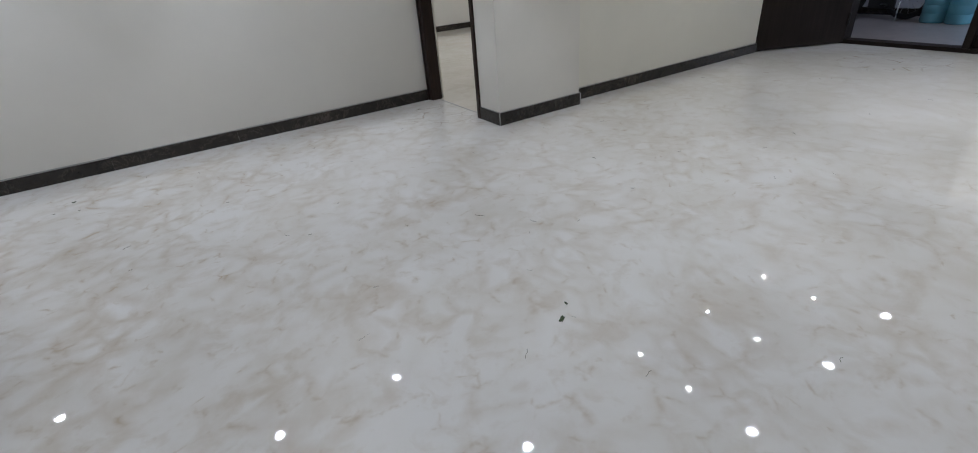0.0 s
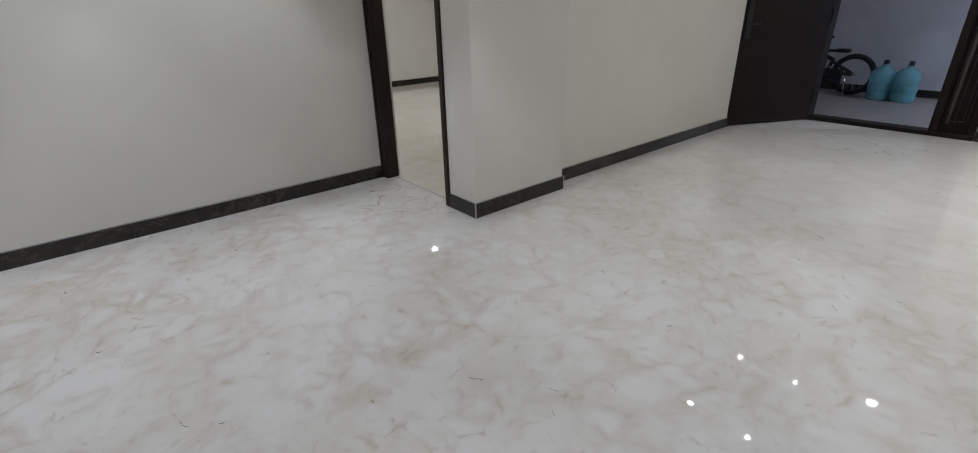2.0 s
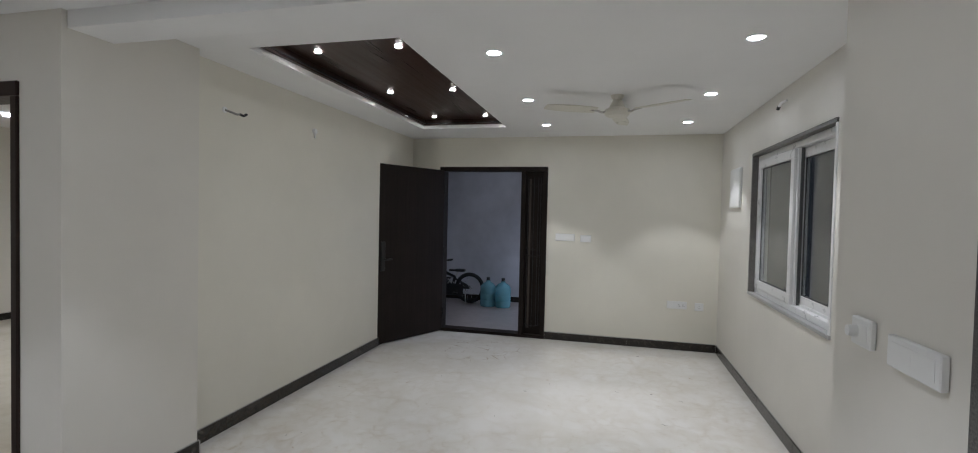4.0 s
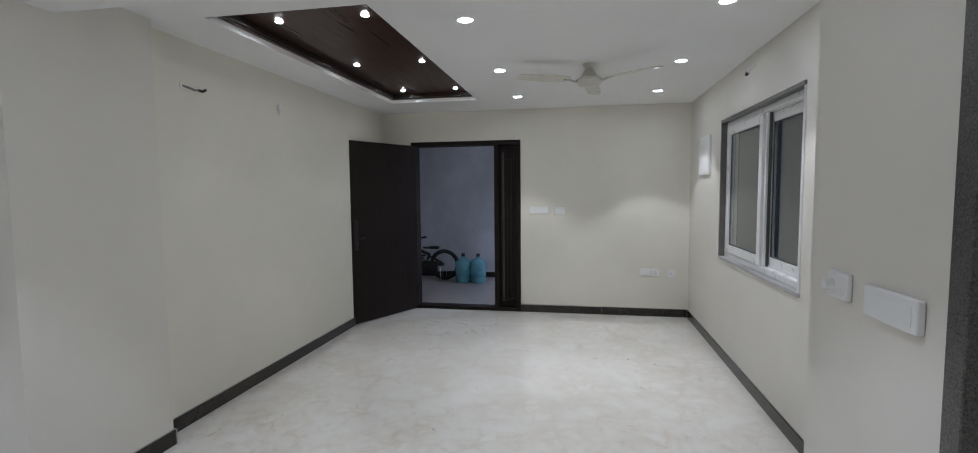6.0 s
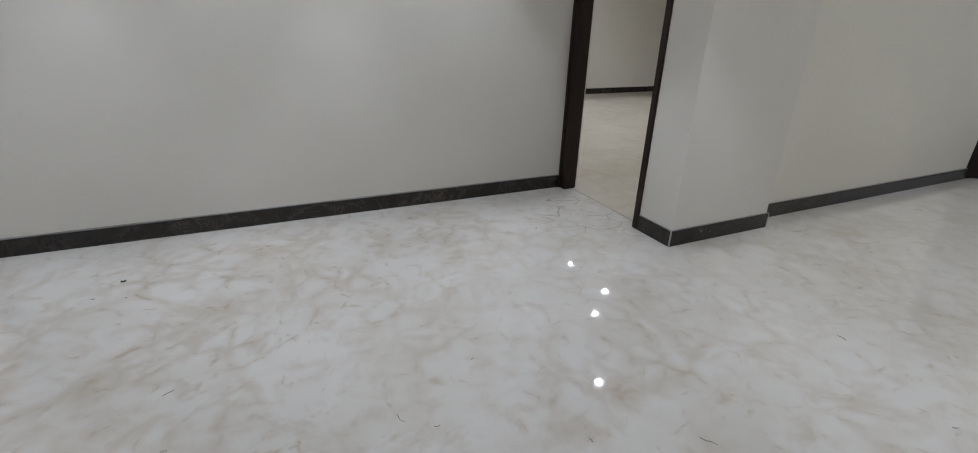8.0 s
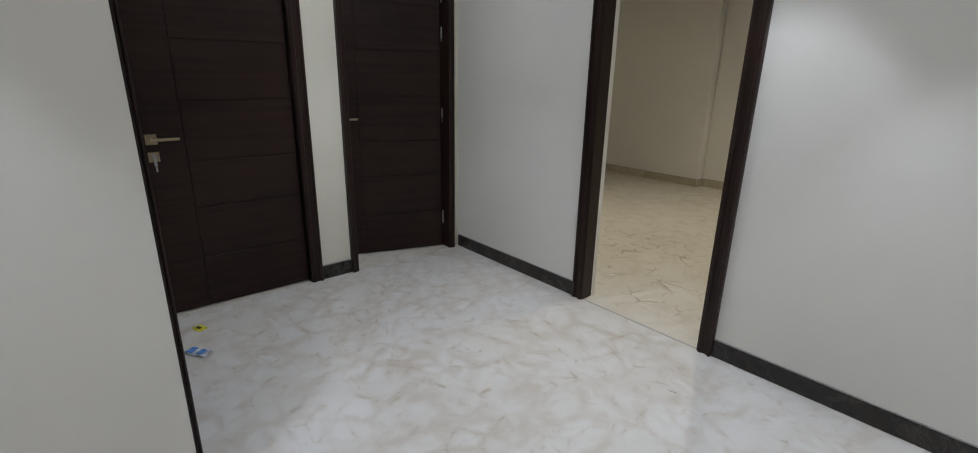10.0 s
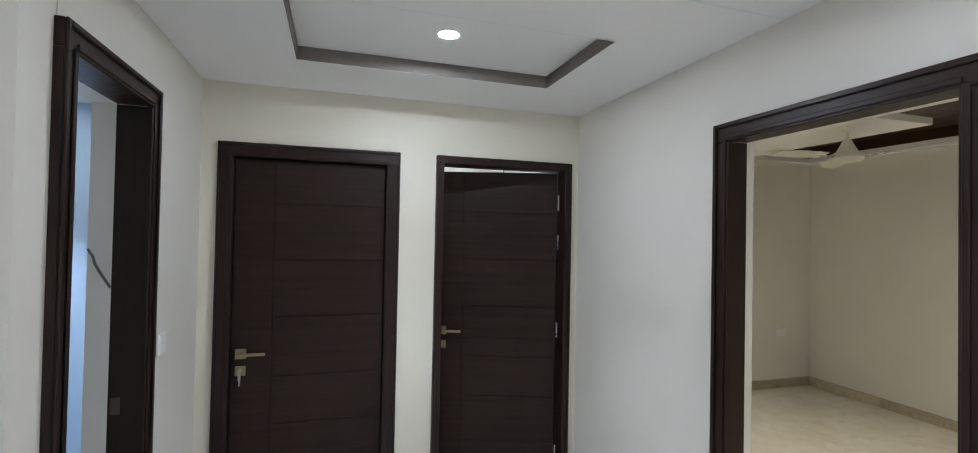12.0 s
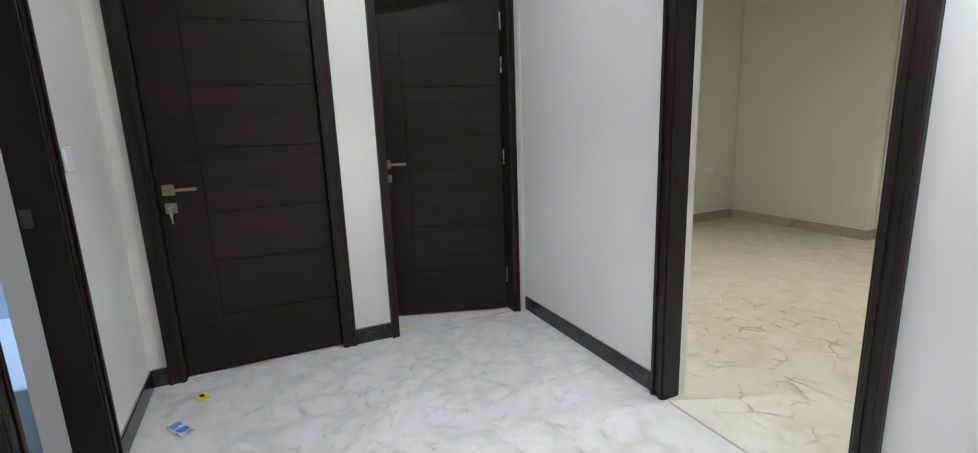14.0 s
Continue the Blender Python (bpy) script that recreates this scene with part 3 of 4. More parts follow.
# ---- doors ----
def door_frame(parent, axis, a0, a1, face, back, top, out):
    """Dark casing with a stepped profile round an opening. axis: the way the wall runs; out: +1 or -1, the way the face looks."""
    w = 0.075
    def bx(p, q, f0, f1, z0, z1):
        f0, f1 = min(f0, f1), max(f0, f1)
        return (p, q, f0, f1, z0, z1) if axis == "x" else (f0, f1, p, q, z0, z1)
    fr = face + out * 0.022
    for p, q, s in ((a0, a0 + w, 1), (a1 - w, a1, -1)):
        part("jamb", boxes(bx(p, q, fr, back, 0, top - w), bevel=0.003), M_FRAME, parent)
        e0, e1 = (p, p + 0.018) if s > 0 else (q - 0.018, q)
        part("casing_bead", boxes(bx(e0, e1, fr + out * 0.010, fr + out * 0.0005, 0, top), bevel=0.003), M_FRAME, parent)
        i0, i1 = (q - 0.028, q - 0.010) if s > 0 else (p + 0.010, p + 0.028)
        part("casing_bead", boxes(bx(i0, i1, fr + out * 0.006, fr + out * 0.0005, 0, top - w + 0.010), bevel=0.002), M_FRAME, parent)
    part("head", boxes(bx(a0, a1, fr, back, top - w + 0.001, top), bevel=0.003), M_FRAME, parent)
    part("casing_bead", boxes(bx(a0 + 0.019, a1 - 0.019, fr + out * 0.010, fr + out * 0.0005, top - 0.018, top), bevel=0.003), M_FRAME, parent)
    part("casing_bead", boxes(bx(a0 + 0.066, a1 - 0.066, fr + out * 0.006, fr + out * 0.0005, top - w + 0.011, top - w + 0.028), bevel=0.002), M_FRAME, parent)


def handle_set(leaf, x, y, z, way, key=True):
    """Lever handle on a square rose, and a lock rose with a key, on a face that looks along +x."""
    h = part("lever_handle", boxes((x, x + 0.010, y - 0.027, y + 0.027, z - 0.027, z + 0.027), bevel=0.002), M_BRASS, leaf, "antique brass lever handle")
    bm = bmesh.new()
    cyl(bm, (x + 0.008, y, z), (x + 0.045, y, z), 0.009)
    part("spindle", bm, M_BRASS, h, smooth=True)
    part("lever", boxes((x + 0.036, x + 0.048, min(y - way * 0.012, y + way * 0.125), max(y - way * 0.012, y + way * 0.125), z - 0.008, z + 0.008), bevel=0.003), M_BRASS, h)
    k = part("lock_rose", boxes((x, x + 0.008, y - 0.026, y + 0.026, z - 0.117, z - 0.065), bevel=0.002), M_BRASS, leaf, "antique brass lock plate")
    bm = bmesh.new()
    cyl(bm, (x + 0.006, y, z - 0.085), (x + 0.014, y, z - 0.085), 0.010)
    part("cylinder", bm, M_STEEL, k, smooth=True)
    if key:
        bm = boxes((x + 0.012, x + 0.034, y - 0.002, y + 0.002, z - 0.089, z - 0.081))
        lathe(bm, [(0.0, -0.002), (0.013, -0.002), (0.013, 0.002), (0.0, 0.002)], 14, (x + 0.040, y, z - 0.086))
        box(bm, x + 0.030, x + 0.034, y - 0.007, y + 0.007, z - 0.135, z - 0.09, 0.001)
        box(bm, x + 0.030, x + 0.033, y - 0.003, y + 0.005, z - 0.165, z - 0.136)
        part("key", bm, M_STEEL, k, "steel key left in the lock")


def panelled_leaf(parent, w, h, stile, rails):
    """A flush leaf in local x, facing +x, from y = 0 to w, with raised boards parted by grooves."""
    leaf = part("leaf", boxes((-0.036, -0.004, 0, w, 0.008, h), bevel=0.001), M_DOOR, parent)
    g = 0.0035
    def board(y0, y1, z0, z1):
        part("board", boxes((-0.0035, 0.0, y0 + g, y1 - g, z0 + g, z1 - g), bevel=0.0014), M_DOOR, leaf)
    lo, hi = rails[0], rails[-1]
    part("board", boxes((-0.0035, 0.0, 0.001, stile - g, 0.009, h - 0.001), bevel=0.0014), M_DOOR, leaf)
    board(stile, w + g - 0.001, hi, h + g - 0.001)
    board(stile, w + g - 0.001, 0.009 - g, lo)
    for a, b in zip(rails, rails[1:]):
        board(stile, w + g - 0.001, a, b)
    return leaf


RAILS = (0.31, 0.605, 0.865, 1.19, 1.50, 1.81)

# closed bedroom door
d1 = thing("door_1", (0, 0, 0), "closed dark walnut veneer door with grooved boards and a key", "door", kind="structure")
door_frame(d1, "y", -2.107, -1.158, 0.0, -0.145, 2.13, 1)
leaf_holder = thing("door_leaf", (-0.028, -2.030, 0), "closed dark walnut door leaf with horizontal grooves", "door")
leaf = panelled_leaf(leaf_holder, 0.795, 2.05, 0.20, RAILS)
handle_set(leaf, 0.0, 0.050, 0.998, 1)

# door left ajar, swung into the room behind
d2 = thing("door_2", (0, 0, 0), "dark walnut door frame beside the hall corner", "door", kind="structure")
w2 = 0.045
part("jamb", boxes((-0.145, 0.030, -0.943, -0.943 + w2, 0, 2.13 - w2), bevel=0.003), M_FRAME, d2)
part("jamb", boxes((-0.145, 0.030, -0.060 - w2, -0.060, 0, 2.13 - w2), bevel=0.003), M_FRAME, d2)
part("head", boxes((-0.145, 0.030, -0.943, -0.060, 2.131 - w2, 2.13), bevel=0.003), M_FRAME, d2)
part("casing_bead", boxes((0.0305, 0.038, -0.943, -0.930, 0, 2.13), bevel=0.002), M_FRAME, d2)
part("casing_bead", boxes((0.0305, 0.038, -0.073, -0.060, 0, 2.13), bevel=0.002), M_FRAME, d2)
part("casing_bead", boxes((0.0305, 0.038, -0.929, -0.074, 2.117, 2.13), bevel=0.002), M_FRAME, d2)
AJAR = thing("door_leaf", (-0.055, -0.118, 0), "dark walnut door leaf standing ajar", "door", turn=-19.0)
leaf = part("leaf_mount", boxes((-0.036, -0.030, -0.012, -0.001, 0.3, 1.9)), M_FRAME, AJAR)
inner = panelled_leaf(AJAR, 0.77, 2.077, 0.16, RAILS)
inner.location = (0, -0.775, 0)
handle_set(inner, 0.0, 0.030, 1.03, 1, False)
# bright steel barrels stand in for slits of room light along the hinge gap
for z in (0.25, 1.05, 1.62, 1.88):
    bm = bmesh.new()
    cyl(bm, (0.004, 0.006, z - 0.05), (0.004, 0.006, z + 0.05), 0.006, n=10)
    part("hinge", bm, M_STEEL, AJAR, "steel hinge barrel in place of a light slit at the gap")

# bedroom b doorway
d3 = thing("door_3", (0, 0, 0), "open doorway with a dark walnut frame", "doorway", kind="structure")
door_frame(d3, "x", 1.240, 2.150, 0.0, 0.075, 2.13, -1)
structure("threshold", boxes((1.34, 2.065, -0.008, 0.004, -0.01, 0.0012)), M_MORTAR, "thin cement joint in the marble doorway", "threshold")

# bedroom a doorway
d4 = thing("door_4", (0, 0, 0), "open doorway with a slim dark walnut frame", "doorway", kind="structure")
part("jamb", boxes((5.421, 5.525, -0.075, -0.001, 0, 2.06), bevel=0.004), M_FRAME, d4)
part("casing_bead", boxes((5.412, 5.4205, -0.030, -0.004, 0, 2.13), bevel=0.002), M_FRAME, d4)
part("jamb", boxes((5.421, 5.585, -0.881, -0.840, 0, 2.06), bevel=0.004), M_FRAME, d4)
part("head", boxes((5.421, 5.585, -0.881, -0.001, 2.061, 2.13), bevel=0.004), M_FRAME, d4)
structure("threshold", boxes((5.492, 5.502, -0.82, -0.08, -0.01, 0.0022)), M_MORTAR, "thin cement joint in the marble doorway", "threshold")

# bathroom doorway
d5 = thing("door_5", (0, 0, 0), "open bathroom doorway with a dark walnut frame", "doorway", kind="structure")
door_frame(d5, "x", 0.710, 1.420, -2.19, -2.285, 2.19, 1)
bm = boxes((0.784, 0.7895, -2.275, -2.245, 0.985, 1.045), bevel=0.001)
part("strike_plate", bm, M_STRIP, d5, "dull brass strike plate")

ck = thing("wall_crack", (0.783, -2.33, 1.50), "dark crack in the plaster beside the bathroom door", "crack", kind="structure")
bm = bmesh.new()
tube(bm, [(0.001, -0.028, 0.085), (0.002, -0.012, 0.06), (0.002, -0.004, 0.03), (0.002, 0.012, 0.0), (0.002, 0.03, -0.03), (0.001, 0.044, -0.055)], 0.0045, 6)
part("gap", bm, M_GREY, ck)

# main entrance
d6 = thing("door_6", (9.82, 0, 0), "dark wenge entrance frame with a fixed grille side panel", "door", kind="structure")
part("jamb", boxes((-0.02, 0.15, -1.480, -1.420, 0.04, 2.09), bevel=0.003), M_MAIN, d6)
part("jamb", boxes((-0.02, 0.15, -2.560, -2.500, 0.04, 2.09), bevel=0.003), M_MAIN, d6)
part("jamb", boxes((-0.02, 0.15, -2.830, -2.775, 0.04, 2.09), bevel=0.003), M_MAIN, d6)
part("head", boxes((-0.02, 0.15, -2.830, -1.420, 2.091, 2.147), bevel=0.003), M_MAIN, d6)
part("sill", boxes((-0.02, 0.15, -2.830, -1.420, 0.0, 0.039), bevel=0.004), M_MAIN, d6, "dark raised threshold")
sp = part("side_panel", boxes((0.045, 0.075, -2.775, -2.560, 0.04, 2.09)), M_MAIN, d6, "dark fixed side panel")
bm = boxes((0.018, 0.026, -2.625, -2.600, 0.12, 2.0), bevel=0.002)
part("glass_strip", bm, M_STRIP, sp, "dull brown vertical strip")
for y in (-2.745, -2.715, -2.660, -2.590):
    bm = bmesh.new()
    top = 2.02
    tube(bm, [(0.005, y, 0.16 if y < -2.7 else 0.13), (0.005, y, 0.7), (0.005, y, 1.4), (0.005, y, top)], 0.005, 6)
    part("grille_bar", bm, M_BLACK, sp)
for z in (0.17, 1.05, 1.13, 1.93):
    bm = bmesh.new()
    tube(bm, [(0.004, -2.765, z), (0.004, -2.70, z - 0.02), (0.004, -2.64, z - 0.02), (0.004, -2.572, z)], 0.005, 6)
    part("grille_bar", bm, M_BLACK, sp)
ML = thing("entrance_door_leaf", (9.80, -1.482, 0), "plain dark wenge entrance door standing wide open", "door", turn=154.2)
leaf = part("leaf", boxes((0.0, 1.095, -0.042, 0.0, 0.012, 2.10), bevel=0.002), M_MAIN, ML)
part("edge_band", boxes((1.0952, 1.101, -0.040, -0.002, 0.012, 2.10)), M_MAIN, ML)
lk = part("lock_plate", boxes((0.955, 1.015, 0.0005, 0.022, 0.86, 1.20), bevel=0.006), M_BLACK, ML, "black smart lock plate")
part("lock_lever", boxes((0.875, 0.965, 0.045, 0.058, 0.985, 1.005), bevel=0.003), M_BLACK, lk)
bm = bmesh.new()
cyl(bm, (0.965, 0.02, 0.995), (0.965, 0.05, 0.995), 0.012)
part("lock_spindle", bm, M_BLACK, lk, smooth=True)
part("lock_edge", boxes((1.1012, 1.103, -0.034, -0.010, 0.88, 1.10)), M_STEEL, ML, "steel lock edge plate")
for z in (0.25, 1.05, 1.85):
    bm = bmesh.new()
    cyl(bm, (0.0, 0.006, z - 0.06), (0.0, 0.006, z + 0.06), 0.009, n=10)
    part("hinge", bm, M_BLACK, ML, smooth=True)


# ---- window ----
win = thing("window_1", (6.835, -4.822, 0.885), "white sliding window in a grey granite surround, dark outside", "window", kind="structure")
W, HH = 1.70, 1.25
part("granite_lining", boxes((0.001, W - 0.001, -0.145, 0.012, HH - 0.026, HH - 0.001)), M_GRANITE, win)
part("granite_lining", boxes((W - 0.026, W - 0.001, -0.145, 0.012, 0.027, HH - 0.027)), M_GRANITE, win)
part("granite_lining", boxes((0.001, 0.026, -0.145, 0.006, 0.027, HH - 0.027)), M_UPVC, win)
part("window_sill", boxes((-0.004, W + 0.004, -0.145, 0.012, 0.001, 0.026), bevel=0.003), M_SILL, win, "pale stone sill")


def ring(x0, x1, z0, z1, y0, y1, w, bevel=0.003):
    return boxes((x0, x1, y0, y1, z1 - w, z1), (x0, x1, y0, y1, z0, z0 + w), (x0, x0 + w, y0, y1, z0 + w, z1 - w), (x1 - w, x1, y0, y1, z0 + w, z1 - w), bevel=bevel)


part("window_frame", ring(0.027, W - 0.027, 0.027, HH - 0.027, -0.125, -0.035, 0.045), M_UPVC, win)
part("track_rail", boxes((0.073, W - 0.073, -0.082, -0.076, 0.073, 0.090)), M_UPVC, win)
s1 = part("sash", ring(W * 0.45, W - 0.074, 0.074, HH - 0.074, -0.074, -0.028, 0.068), M_UPVC, win)
part("pane", boxes((W * 0.45 + 0.069, W - 0.143, -0.054, -0.048, 0.143, HH - 0.143)), M_GLASS, s1)
part("gasket", ring(W * 0.45 + 0.069, W - 0.143, 0.143, HH - 0.143, -0.047, -0.040, 0.008, 0), M_GREY, s1)
s2 = part("sash", ring(0.074, W * 0.45 + 0.04, 0.074, HH - 0.074, -0.122, -0.084, 0.068), M_UPVC, win)
part("pane", boxes((0.143, W * 0.45 - 0.029, -0.106, -0.100, 0.143, HH - 0.143)), M_GLASS, s2)
part("gasket", ring(0.143, W * 0.45 - 0.029, 0.143, HH - 0.143, -0.099, -0.092, 0.008, 0), M_GREY, s2)
part("interlock", boxes((W * 0.45 - 0.034, W * 0.45 - 0.002, -0.078, -0.046, 0.074, HH - 0.074), bevel=0.002), M_UPVC, win)
part("seal_strip", boxes((W * 0.45 - 0.042, W * 0.45 - 0.035, -0.080, -0.060, 0.074, HH - 0.074)), M_GREY, win)
for ob in bpy.data.objects:
    if ob.name.startswith("pane"):
        ob.visible_shadow = False
# shaft outside
sh = thing("shaft_wall", (7.5, -6.6, 0), "grey plastered wall across the light shaft with a window", "wall", kind="structure")
part("plaster", boxes((-3.5, 3.5, -0.2, 0.0, -1.0, 4.5)), M_OUTER, sh)
part("far_window_frame", ring(-1.55, -0.75, 1.05, 2.1, 0.0, 0.04, 0.05), M_UPVC, sh)
part("far_window_glass", boxes((-1.5, -0.8, 0.005, 0.012, 1.1, 2.05)), M_GREY, sh)
part("ledge", boxes((-1.9, 0.2, 0.0, 0.12, 0.80, 0.90)), M_GREY, sh)
part("shaft_return", boxes((-1.9, -1.75, 0.0, 1.4, -1.0, 4.5)), M_OUTER, sh)

# granite lining of the kitchen opening
gl = thing("opening_lining", (4.92, -4.60, 0), "speckled grey granite lining of the kitchen opening", "trim", kind="structure")
part("upright", boxes((-0.030, 0.029, 0.185, 0.243, 0.0, 2.15), bevel=0.003), M_GRANITE, gl)


# ---- switches and small wall fittings ----
def switch_plate(at, turn, w, h, gangs, label, socket=0, knob=False, deep=0.0):
    """A plate in local x and z whose face looks along +y."""
    s = thing("switch_plate", at, label, "switch", turn=turn)
    part("plate", boxes((-w / 2, w / 2, 0.001, 0.011 + deep, -h / 2, h / 2), bevel=0.0035), M_PLASTIC, s)
    gw = (w - 0.036) / max(gangs, 1)
    for i in range(gangs):
        x0 = -w / 2 + 0.018 + i * gw
        if i < socket:
            bm = boxes((x0 + 0.0002, x0 + gw - 0.0002, 0.0105 + deep, 0.0124 + deep, -h / 2 + 0.018, h / 2 - 0.018))
            sk = part("socket", bm, M_PLASTIC, s)
            bm = bmesh.new()
            for dx, dz in ((0, 0.012), (-0.010, -0.010), (0.010, -0.010)):
                cyl(bm, (x0 + gw / 2 + dx, 0.0123 + deep, dz), (x0 + gw / 2 + dx, 0.0130 + deep, dz), 0.004, n=10)
            part("socket_hole", bm, M_BLACK, sk)
        else:
            part("rocker", boxes((x0 + 0.0003, x0 + gw - 0.0003, 0.0105 + deep, 0.0124 + deep, -h / 2 + 0.016, h / 2 - 0.016)), M_PLASTIC, s)
    if knob:
        bm = bmesh.new()
        cyl(bm, (w * 0.22, 0.011 + deep, 0), (w * 0.22, 0.036 + deep, 0), 0.019, 0.016, 20)
        part("regulator_knob", bm, M_PLASTIC, s, smooth=True)
    return s


switch_plate((9.82, -3.06, 1.28), 90, 0.235, 0.09, 6, "long white modular switch plate")
switch_plate((9.82, -3.31, 1.272), 90, 0.13, 0.085, 2, "small white modular switch plate")
switch_plate((9.82, -4.378, 0.53), 90, 0.22, 0.09, 4, "white socket plate with switches", 2)
switch_plate((9.82, -4.622, 0.522), 90, 0.095, 0.09, 1, "small white socket plate", 1)
switch_plate((5.408, -4.37, 1.222), 0, 0.115, 0.085, 1, "white plate with a fan regulator knob", 0, True, 0.008)
switch_plate((5.143, -4.37, 1.212), 0, 0.225, 0.085, 2, "long white modular switch plate", 0, False, 0.010)
switch_plate((0.56, -2.19, 1.19), 0, 0.09, 0.09, 1, "small white switch plate by the bathroom door")

switch_plate((-1.45, 3.33, 0.62), -90, 0.16, 0.085, 3, "white switch plate low on the bedroom wall")

db = thing("distribution_box", (9.10, -4.822, 1.665), "white electrical distribution box on the wall", "box")
part("body", boxes((-0.20, 0.20, 0.001, 0.024, 0, 0.39), bevel=0.004), M_PLASTIC, db)
part("lid", boxes((-0.185, 0.185, 0.0235, 0.0265, 0.015, 0.375)), M_PLASTIC, db)


def wire_stub(at, turn, label, pts):
    s = thing("wire_stub", at, label, "cable", turn=turn)
    bm = bmesh.new()
    lathe(bm, [(0.0, 0.0), (0.022, 0.0), (0.020, 0.006), (0.0, 0.006)], 14)
    bm.transform(Matrix.Rotation(radians(90), 4, "X") if turn == 0 else Matrix.Rotation(radians(-90), 4, "X"))
    part("cap", bm, M_PLASTIC, s)
    bm = bmesh.new()
    tube(bm, pts, 0.0075, 6)
    part("wire", bm, M_CONDUIT, s, smooth=True)
    bm = bmesh.new()
    tip = Vector(pts[-1])
    tube(bm, [tip, tip + Vector((0.03, -0.006, -0.006)), tip + Vector((0.06, -0.006, 0.010))], 0.009, 6)
    part("taped_end", bm, M_BLACK, s)


wire_stub((6.54, -1.031, 2.22), 0, "loose wire stub taped black on the wall", [(0, -0.002, 0), (0.03, -0.03, -0.012), (0.07, -0.04, -0.02), (0.10, -0.035, -0.012)])
kb = thing("wall_hook", (7.58, -1.031, 2.245), "small white plastic wall cap", "hook")
bm = bmesh.new()
cyl(bm, (0, 0, 0), (0, -0.02, 0), 0.028, 0.022, 18)
part("cap", bm, M_PLASTIC, kb, smooth=True)
part("drop", boxes((-0.008, 0.008, -0.014, -0.002, -0.06, -0.02), bevel=0.003), M_PLASTIC, kb)
kb = thing("wire_stub", (7.75, -4.821, 2.39), "short cable end out of the wall", "cable")
bm = bmesh.new()
tube(bm, [(-0.05, 0.002, 0.03), (-0.02, 0.03, 0.02), (0.01, 0.035, 0.0)], 0.010, 8)
part("cable", bm, M_PLASTIC, kb, smooth=True)
bm = bmesh.new()
tube(bm, [(0.01, 0.035, 0.0), (0.035, 0.035, -0.015)], 0.013, 8)
part("taped_end", bm, M_BLACK, kb)

# ---- corridor things ----
def water_bottle(at, turn):
    b = thing("water_bottle", at, "large blue translucent water jar, half full", "bottle", "water jars in the corridor", turn=turn)
    bm = bmesh.new()
    prof = [(0.0, 0.0), (0.118, 0.0), (0.130, 0.012), (0.132, 0.10), (0.126, 0.112), (0.132, 0.124), (0.132, 0.20), (0.126, 0.212), (0.132, 0.224), (0.132, 0.31), (0.122, 0.345), (0.085, 0.385), (0.045, 0.405), (0.034, 0.42), (0.034, 0.435), (0.0, 0.435)]
    lathe(bm, prof, 28)
    body = part("body", bm, M_BOTTLE, b, smooth=True)
    bm = bmesh.new()
    lathe(bm, [(0.0, 0.434), (0.030, 0.434), (0.030, 0.465), (0.028, 0.485), (0.0, 0.487)], 20)
    part("cap", bm, M_BLACK, b, "dark cap", smooth=True)
    bm = bmesh.new()
    lathe(bm, [(0.0, 0.008), (0.112, 0.008), (0.122, 0.02), (0.122, 0.16), (0.0, 0.16)], 24)
    part("water", bm, M_WATER, b, smooth=True)
    return b


wb = water_bottle((11.72, -1.625, -0.004), 0)
copy_thing(wb, pose(11.70, -1.885, -0.004, 0, 0, 40))


def wheel(parent, y, r, name):
    bm = bmesh.new()
    torus(bm, (0, y, r), (1, 0, 0), r - 0.034, 0.034)
    w = part(name, bm, M_RUBBER, parent, "black knobbly tyre", smooth=True)
    bm = bmesh.new()
    torus(bm, (0, y, r), (1, 0, 0), r - 0.055, 0.010, 32, 6)
    part("rim", bm, M_BLACK, w, smooth=True)
    bm = bmesh.new()
    cyl(bm, (-0.045, y, r), (0.045, y, r), 0.016)
    part("hub", bm, M_STEEL, w, smooth=True)
    for k in range(14):
        a = 2 * math.pi * k / 14
        bm = bmesh.new()
        cyl(bm, (0.02 * (-1) ** k, y, r), (0, y + (r - 0.06) * math.cos(a), r + (r - 0.06) * math.sin(a)), 0.0018, n=5)
        part("spoke", bm, M_STEEL, w)
    return w


bike = thing("bicycle", (11.86, -0.86, -0.004), "small black mountain bicycle parked along the corridor wall", "bicycle")
R = 0.265
wheel(bike, -0.40, R, "rear_wheel")
wheel(bike, 0.34, R, "front_wheel")
bm = bmesh.new()
for a, b, r in (((0, -0.08, 0.26), (0, 0.19, 0.53), 0.034), ((0, -0.13, 0.44), (0, 0.19, 0.57), 0.026), ((0, -0.08, 0.26), (0, -0.135, 0.46), 0.024), ((0.05, -0.40, R), (0.02, -0.08, 0.27), 0.018), ((-0.05, -0.40, R), (-0.02, -0.08, 0.27), 0.018), ((0.05, -0.40, R), (0.0, -0.12, 0.42), 0.016), ((-0.05, -0.40, R), (0.0, -0.12, 0.42), 0.016)):
    cyl(bm, a, b, r, n=12)
part("frame", bm, M_BLACK, bike, smooth=True)
bm = bmesh.new()
for sx in (-0.05, 0.05):
    cyl(bm, (sx, 0.34, R), (sx, 0.22, 0.56), 0.015, n=12)
cyl(bm, (-0.06, 0.22, 0.56), (0.06, 0.22, 0.56), 0.018, n=12)
